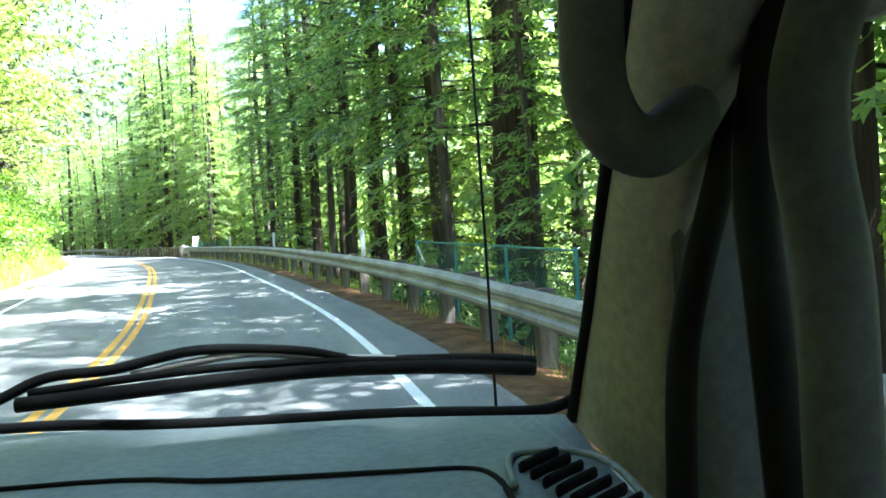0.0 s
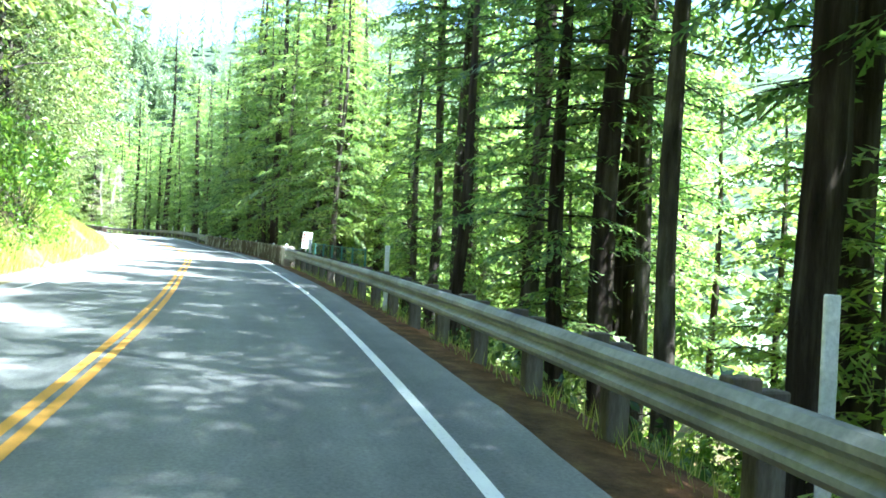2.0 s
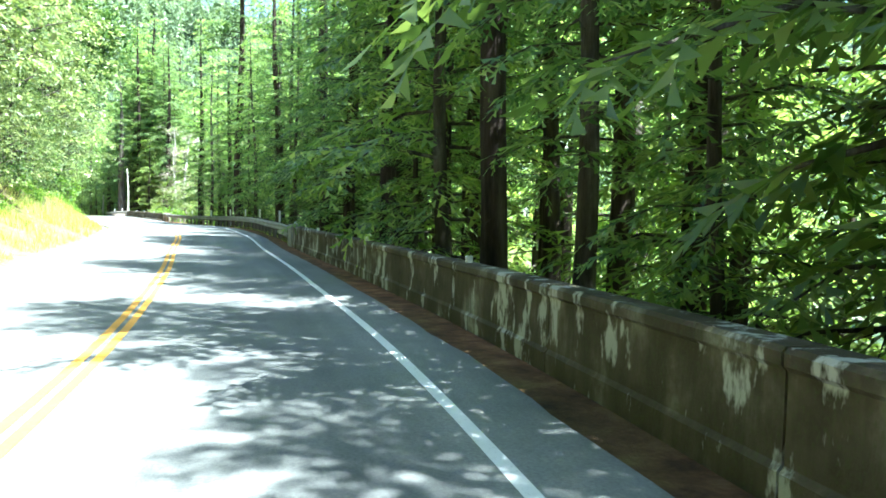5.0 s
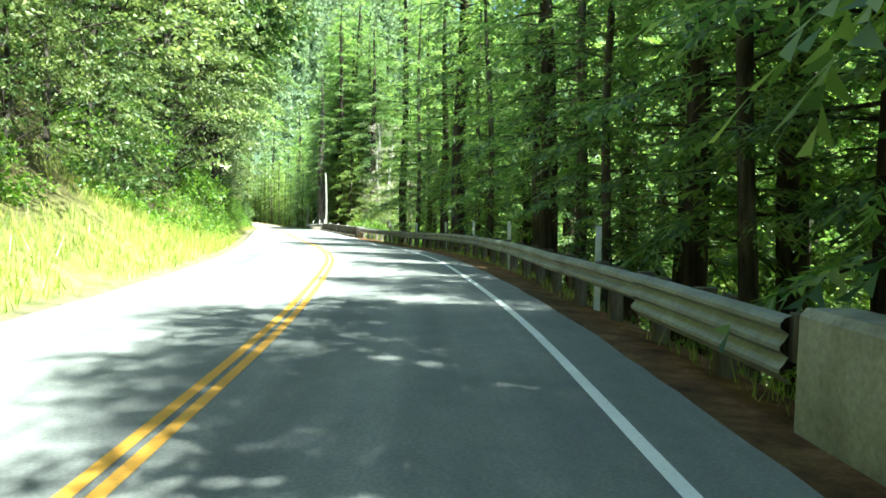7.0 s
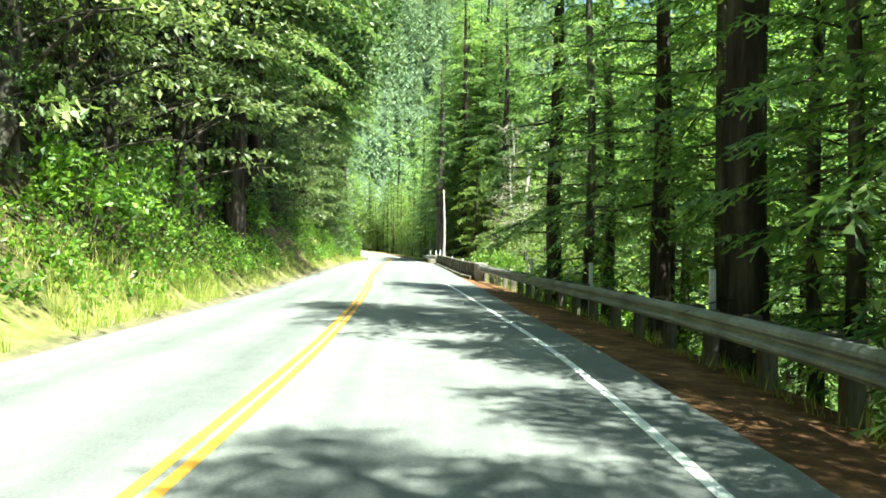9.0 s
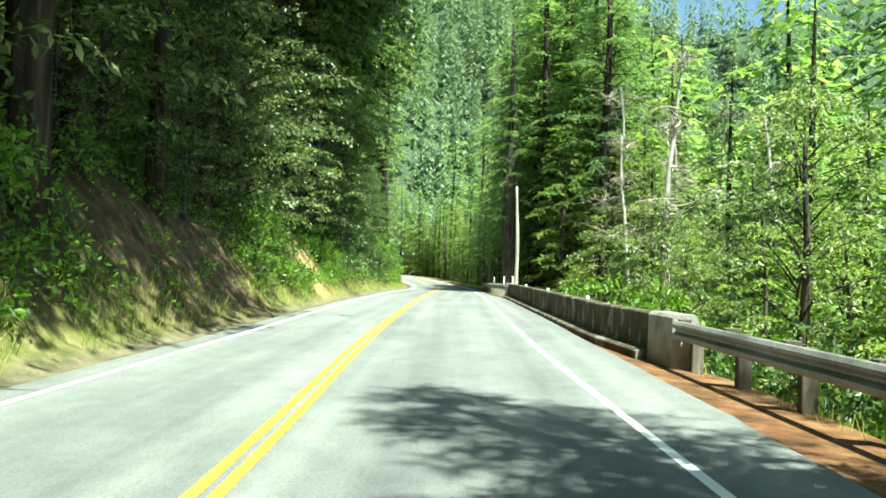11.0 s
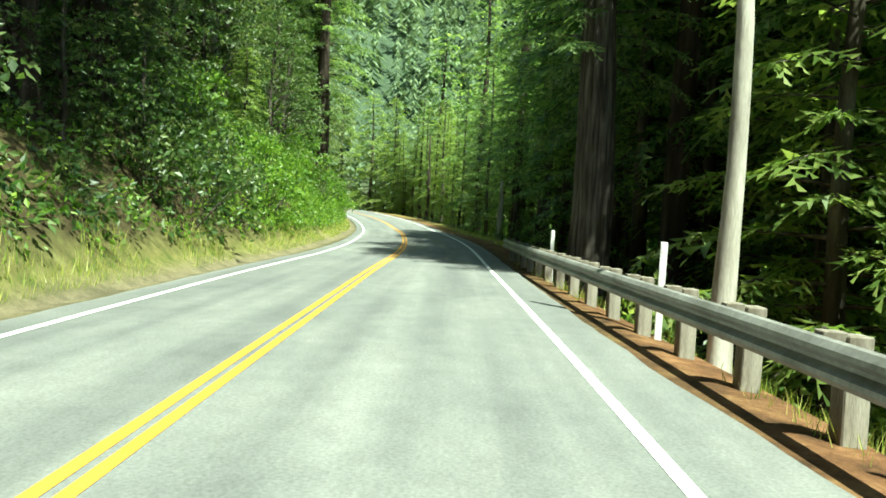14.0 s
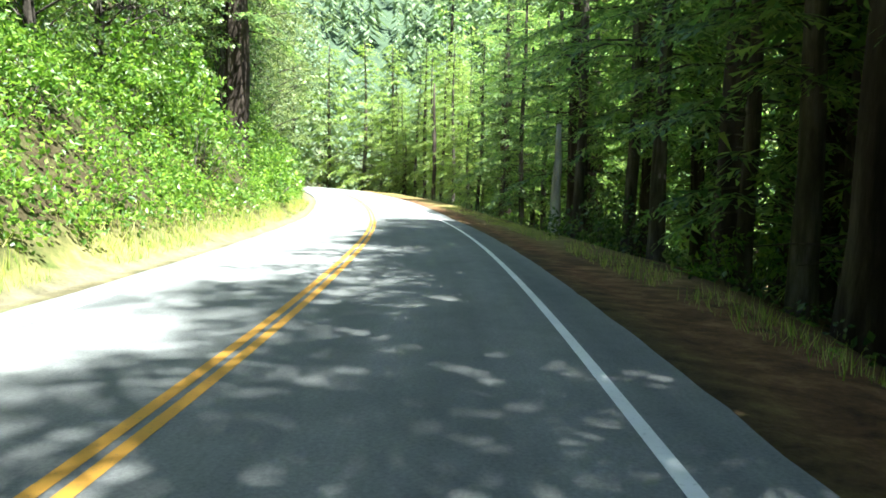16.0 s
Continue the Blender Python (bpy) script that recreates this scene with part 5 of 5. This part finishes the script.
for _ in range(2600):
    s = rng.uniform(-5, 300)
    lat = rail_lat(s) + (1.0 if s < 222 else 2.6) + 8 * rng.random() ** 1.3
    if noise.noise((s * 0.3, lat * 0.3, 8.0)) > -0.05:
        shade.append((s, lat, rng.uniform(0.05, 0.3)))
undergrowth("bank_undergrowth", "bright green brambles and vines over the bank", M_BUSH, low, 20, 0.135, 21)
undergrowth("slope_undergrowth", "dull green undergrowth on the upper bank, its tone imitating shade at the foot", M_LEAF, high, 13, 0.19, 22)
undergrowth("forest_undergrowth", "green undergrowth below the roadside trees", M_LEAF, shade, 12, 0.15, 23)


def far_woods():
    """The forest of the far slopes: many small rough conifers in one mesh."""
    rs, rg = np.random.RandomState(9), random.Random(9)
    out = []
    spots = []
    while len(spots) < 6000:
        pick = rg.random()
        if pick < 0.5:
            s, lat = 352 + 420 * rg.random() ** 1.25, rg.uniform(-95, 135)
        elif pick < 0.56:
            s, lat = 352 + 520 * rg.random() ** 1.5, rg.uniform(-220, 220)
        elif pick < 0.78:
            s, lat = rg.uniform(-40, 420), rg.uniform(46, 210)
        else:
            s, lat = rg.uniform(-20, 420), -rg.uniform(32, 170)
        spots.append((s, lat))
    for s, lat in spots:
        o = np.array(on_ground(s, lat))
        h = rg.uniform(11, 24) * (1.35 if s > 420 else 1)
        n = 60 if s > 352 else 16
        u = rs.uniform(0.04, 1, n)
        az = rs.uniform(0, 6.28, n)
        r = (1 - u) ** 0.8 * h * 0.17 * rs.uniform(0.6, 1.2, n) + 0.2
        a = np.stack([np.cos(az), np.sin(az), np.zeros(n)], 1)
        b = np.stack([-np.sin(az), np.cos(az), np.zeros(n)], 1)
        z = np.array([0, 0, 1.0])
        c = o + z * (u * h)[:, None]
        wd = (0.35 + 0.5 * r)[:, None] * rs.uniform(0.5, 0.9, (n, 1)) * (0.36 if s > 352 else 1.0)
        p0 = c + z * 0.35 * r[:, None]
        tip = c + a * r[:, None] - z * (0.35 * r)[:, None]
        mid = c + a * (0.5 * r)[:, None]
        out.append(np.stack([p0, mid + b * wd, tip, mid - b * wd], 1).reshape(-1, 3))
    v = np.concatenate(out)
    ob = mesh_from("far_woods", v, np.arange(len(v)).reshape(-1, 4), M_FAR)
    return tagged(ob, "distant conifer forest covering the far mountain slopes", "forest", kind="stuff")


far_woods()


def cable(a, b, sag, label):
    v, f = [], []
    a, b = Vector(a), Vector(b)
    n = 24
    d = (b - a).normalized()
    s1 = d.cross(Vector((0, 0, 1))).normalized()
    s2 = d.cross(s1)
    for i in range(n + 1):
        t = i / n
        c = a.lerp(b, t) - Vector((0, 0, sag * 4 * t * (1 - t)))
        for j in range(5):
            k = 2 * math.pi * j / 5
            v.append(c + s1 * 0.018 * math.cos(k) + s2 * 0.018 * math.sin(k))
    for i in range(n):
        for j in range(5):
            p, q = i * 5 + j, i * 5 + (j + 1) % 5
            f.append((p, q, q + 5, p + 5))
    return tagged(mesh_from("overhead_cable", v, f, M_CABLE), label, "cable", "overhead cables")


cable(plan(150, 10.5, 7.6), plan(222, 10, 6.0), 0.4, "thin black overhead cable running through the trees")
cable(plan(150, 10.5, 5.1), plan(222, 10, 4.9), 0.4, "thin black overhead cable running through the trees")
cable(plan(6, 3.8, 11.0), plan(46, 9.0, 8.2), 0.5, "thin overhead cable running through the trees")

wire_fence(53.0, 67.4, 3.85, 1.05, False, "low teal wire mesh fence behind the guard rail")
wire_fence(8.8, 16.0, 3.85, 1.0, True, "teal wire mesh fence with a braced end post")
far_sign((2.2, 1.9), 3.2, M_SIGNGREEN, "large green road sign on two posts at the far bend").matrix_basis = Matrix.Translation(on_ground(352, 0.5)) @ pose(0, 0, 0, 0, 0, heading(240))
far_sign((0.75, 0.75), 2.3, M_WHITE, "small white road sign on one post at the far bend").matrix_basis = Matrix.Translation(on_ground(352, 6.3)) @ pose(0, 0, 0, 0, 0, heading(240))
stand(snag("dead_tree", "tall thin black dead trunk at the forest edge", 11.0, 0.12, M_BARK, 12), 293.0, 5.9, 0, copy=False, lean=0.5)
stand(dark_giant, 257.5, -8.3, 60, 0.85, 0.3)
stand(dark_giant, 262.0, -9.0, 200, 0.95, 0.3)

# ---- the van that the drive starts in, standing on the road, with no glass in its windscreen ----


def tube(name, points, radius, material, parent, label="", sides=8, flat=1.0, smooth_steps=6):
    """A rounded rod along a smooth curve through the points; flat squeezes it in depth."""
    pts = [Vector(p) for p in points]
    line = []
    for i in range(len(pts) - 1):
        p0, p1, p2, p3 = pts[max(i - 1, 0)], pts[i], pts[i + 1], pts[min(i + 2, len(pts) - 1)]
        for k in range(smooth_steps):
            t = k / smooth_steps
            line.append(0.5 * ((2 * p1) + (p2 - p0) * t + (2 * p0 - 5 * p1 + 4 * p2 - p3) * t * t + (3 * p1 - p0 - 3 * p2 + p3) * t ** 3))
    line.append(pts[-1])
    v, f = [], []
    for i, p in enumerate(line):
        d = (line[min(i + 1, len(line) - 1)] - line[max(i - 1, 0)]).normalized()
        a = d.cross(Vector((0, 1, 0)))
        a = a.normalized() if a.length > 0.05 else Vector((1, 0, 0))
        c = a.cross(d).normalized()
        for j in range(sides):
            w = 2 * math.pi * j / sides
            v.append(p + a * radius * math.cos(w) + c * radius * flat * math.sin(w))
    for i in range(len(line) - 1):
        for j in range(sides):
            q, r = i * sides + j, i * sides + (j + 1) % sides
            f.append((q, r, r + sides, q + sides))
    f += [tuple(range(sides))[::-1], tuple(range(len(v) - sides, len(v)))]
    return mesh_from(name, v, f, material, parent, label, True)


def van_cabin():
    """Origin on the road under the front passenger's eye, which is 1.5 m up; x right, y ahead."""
    van = new("van")
    tagged(van, "silver van standing on the road, grey dashboard inside, windscreen open", "van")
    up = lambda pts: [(x, y, z + 1.5) for x, y, z in pts]
    # dashboard: a rounded top that falls away towards the seats
    v, f, nx = [], [], 40
    prof = [(0.0, -0.245), (0.04, -0.238), (0.35, -0.236), (0.62, -0.24), (0.80, -0.252), (0.90, -0.285), (0.97, -0.35), (1.0, -0.45), (1.0, -0.75)]
    for k, (q, z) in enumerate(prof):
        for i in range(nx + 1):
            u = i / nx
            back = 0.50
            x_end = float(np.interp(q, [0, 0.2, 0.4, 0.65, 1.0], [0.345, 0.37, 0.36, 0.345, 0.33]))
            x = -1.22 + (x_end + 1.22) * u
            front = float(np.interp(x, [-1.22, -0.8, -0.4, -0.12, 0.15, 0.34, 0.4], [0.97, 1.19, 1.225, 1.12, 1.05, 0.965, 0.95]))
            v.append((x, front + (back - front) * q, z + 1.5 - 0.05 * max(0.0, u - 0.93) / 0.07 * (q > 0.3)))
    for k in range(len(prof) - 1):
        for i in range(nx):
            o = k * (nx + 1) + i
            f.append((o, o + 1, o + nx + 2, o + nx + 1))
    dash = mesh_from("dashboard", v, f, M_DASH, van, "smooth blue-grey plastic dashboard top", True)
    tube("seam", up([(-1.1, 0.93, -0.236), (-0.288, 0.89, -0.236), (-0.06, 0.823, -0.236), (0.107, 0.784, -0.237), (0.179, 0.767, -0.238), (0.199, 0.731, -0.239), (0.196, 0.66, -0.242), (0.19, 0.56, -0.262)]), 0.0035, M_RUBBER, dash)
    tube("windscreen_seal", up([(-1.1, 1.09, -0.238), (-0.8, 1.195, -0.238), (-0.39, 1.228, -0.238), (-0.12, 1.122, -0.238), (0.15, 1.052, -0.238), (0.30, 0.985, -0.238), (0.345, 0.975, -0.236), (0.371, 0.965, -0.225)]), 0.008, M_RUBBER, dash)
    vent = tube("vent_frame", up([(0.205, 0.69, -0.236), (0.222, 0.765, -0.234), (0.245, 0.787, -0.234), (0.293, 0.768, -0.234), (0.312, 0.722, -0.235), (0.308, 0.653, -0.238), (0.296, 0.58, -0.246)]), 0.004, M_DASH, dash, "raised rim of the air vent")
    # Solid black bars take the place of the shade inside the slots.
    for k in range(8):
        x, y = 0.225 + 0.004 * k, 0.735 - 0.024 * k
        tube("vent_slot", up([(x, y, -0.2335 - 0.001 * k), (x + 0.026, y + 0.021, -0.2335 - 0.001 * k), (x + 0.052, y + 0.038, -0.2335 - 0.001 * k)]), 0.0062, M_RUBBER, vent, "black bar standing in for a shaded slot of the air vent", 6, 0.5, 3)
    # pillar with its trim, seals and door edge
    left = up([(0.371, 0.96, -0.25), (0.368, 0.88, -0.108), (0.349, 0.76, 0.056), (0.312, 0.62, 0.188), (0.25, 0.42, 0.36)])
    right = up([(0.39, 0.74, -0.30), (0.402, 0.74, -0.1), (0.392, 0.67, 0.047), (0.36, 0.56, 0.17), (0.31, 0.40, 0.36)])
    v, f = [], []
    for a, c in zip(left, right):
        a, c = Vector(a), Vector(c)
        n = Vector((-0.75, -0.62, -0.1)).normalized()
        out = Vector((0.09, 0.06, 0.0))
        v += [a, a.lerp(c, 0.12) + n * 0.010, a.lerp(c, 0.5) + n * 0.016, a.lerp(c, 0.88) + n * 0.010, c, c + out, a + out * 0.6]
    for i in range(len(left) - 1):
        for j in range(7):
            q, r = i * 7 + j, i * 7 + (j + 1) % 7
            f.append((q, r, r + 7, q + 7))
    pillar = mesh_from("pillar_trim", v, f, M_TRIM, van, "curved beige plastic pillar trim", True)
    tube("edge_seal", [(x - 0.004, y, z) for x, y, z in left], 0.008, M_RUBBER, pillar)
    tube("door_seal", up([(0.352, 0.66, -0.34), (0.356, 0.66, -0.253), (0.368, 0.66, -0.109), (0.414, 0.66, 0.04), (0.452, 0.65, 0.17), (0.49, 0.6, 0.36)]), 0.015, M_RUBBER, van, "black rubber door seal")
    tube("door_seal", up([(0.43, 0.6, -0.34), (0.424, 0.6, -0.244), (0.415, 0.6, -0.087), (0.409, 0.6, 0.048), (0.44, 0.6, 0.18), (0.49, 0.55, 0.36)]), 0.019, M_RUBBER, van, "black rubber door seal")
    tube("door_frame", up([(0.405, 0.5, -0.34), (0.402, 0.5, -0.213), (0.402, 0.5, -0.052), (0.388, 0.5, 0.062), (0.408, 0.5, 0.152), (0.47, 0.46, 0.36)]), 0.028, M_GRIP, van, "dark grey door window frame", 10)
    # Dark plastic in place of the beige trim imitates shade on this panel.
    bm = bmesh.new()
    box(bm, (0.20, 0.02, 1.0), (0.485, 0.71, 1.43), 0.006)
    part("quarter_trim", bm, M_GRIP, van, "quarter panel trim, shade put into its dark colour")
    tube("grab_handle", up([(0.236, 0.5, 0.36), (0.226, 0.5, 0.2), (0.222, 0.5, 0.114), (0.226, 0.5, 0.083), (0.241, 0.5, 0.059), (0.264, 0.5, 0.053), (0.292, 0.52, 0.066), (0.335, 0.57, 0.085), (0.37, 0.64, 0.09)]), 0.0225, M_GRIP, van, "thick dark grey grab handle", 12)
    # wiper and aerial outside
    wiper = tube("wiper", up([(-0.46, 1.15, -0.225), (-0.363, 1.15, -0.182), (-0.305, 1.15, -0.16), (-0.221, 1.15, -0.157), (-0.109, 1.15, -0.141), (0.03, 1.15, -0.155), (0.12, 1.15, -0.176), (0.30, 1.15, -0.190), (0.385, 1.15, -0.202)]), 0.0075, M_RUBBER, van, "black wiper arm lying across the windscreen")
    tube("wiper_blade", up([(-0.345, 1.14, -0.192), (0.004, 1.14, -0.184), (0.2, 1.14, -0.193), (0.38, 1.14, -0.213)]), 0.0105, M_RUBBER, wiper, "black rubber wiper blade", 6)
    tube("blade_frame", up([(-0.33, 1.145, -0.178), (-0.12, 1.145, -0.168), (0.04, 1.145, -0.171), (0.2, 1.145, -0.184), (0.375, 1.145, -0.206)]), 0.006, M_RUBBER, wiper)
    tube("wiper_spring", up([(-0.20, 1.15, -0.168), (-0.05, 1.15, -0.152), (0.06, 1.15, -0.166), (0.26, 1.15, -0.190)]), 0.006, M_STEEL, wiper)
    tube("aerial", up([(0.442, 1.6, -0.42), (0.440, 1.6, 0.0), (0.433, 1.6, 0.62)]), 0.0032, M_RUBBER, van, "thin black aerial rod", 6)
    # body shell; unseen long roof and side rail are added to shade the dashboard
    for name, size, at, mat in (("roof", (1.82, 2.66, 0.07), (-0.42, -0.49, 2.02), M_BODY), ("roof_rail", (0.07, 2.46, 0.34), (0.475, -0.52, 1.82), M_TRIM), ("rear_wall", (1.78, 0.06, 1.5), (-0.42, -1.8, 1.22), M_BODY), ("floor_pan", (1.7, 3.6, 0.12), (-0.42, -0.1, 0.42), M_BODY),
                                ("side_panel", (0.07, 2.9, 0.82), (-1.3, -0.4, 0.86), M_BODY), ("door_panel", (0.07, 2.3, 0.78), (0.47, -0.5, 0.80), M_BODY), ("bonnet", (1.66, 0.95, 0.42), (-0.42, 1.72, 0.82), M_BODY), ("bumper", (1.7, 0.2, 0.22), (-0.42, 2.22, 0.52), M_GRIP)):
        bm = bmesh.new()
        box(bm, size, at, 0.03)
        part(name, bm, mat, van)
    for x in (-1.2, 0.36):
        for y in (1.55, -1.25):
            bm = bmesh.new()
            bmesh.ops.create_cone(bm, cap_ends=True, segments=28, radius1=0.34, radius2=0.34, depth=0.2, matrix=pose(x, y, 0.36, 0, 90, 0))
            wheel = part("wheel", bm, M_RUBBER, van, "black tyre")
            bm = bmesh.new()
            bmesh.ops.create_cone(bm, cap_ends=True, segments=24, radius1=0.2, radius2=0.2, depth=0.212, matrix=pose(x, y, 0.36, 0, 90, 0))
            part("rim", bm, M_STEEL, wheel)
    return van


van_cabin().matrix_basis = Matrix.Translation(plan(0, 0.26)) @ pose(0, 0, 0, 0, 0, 3.0)
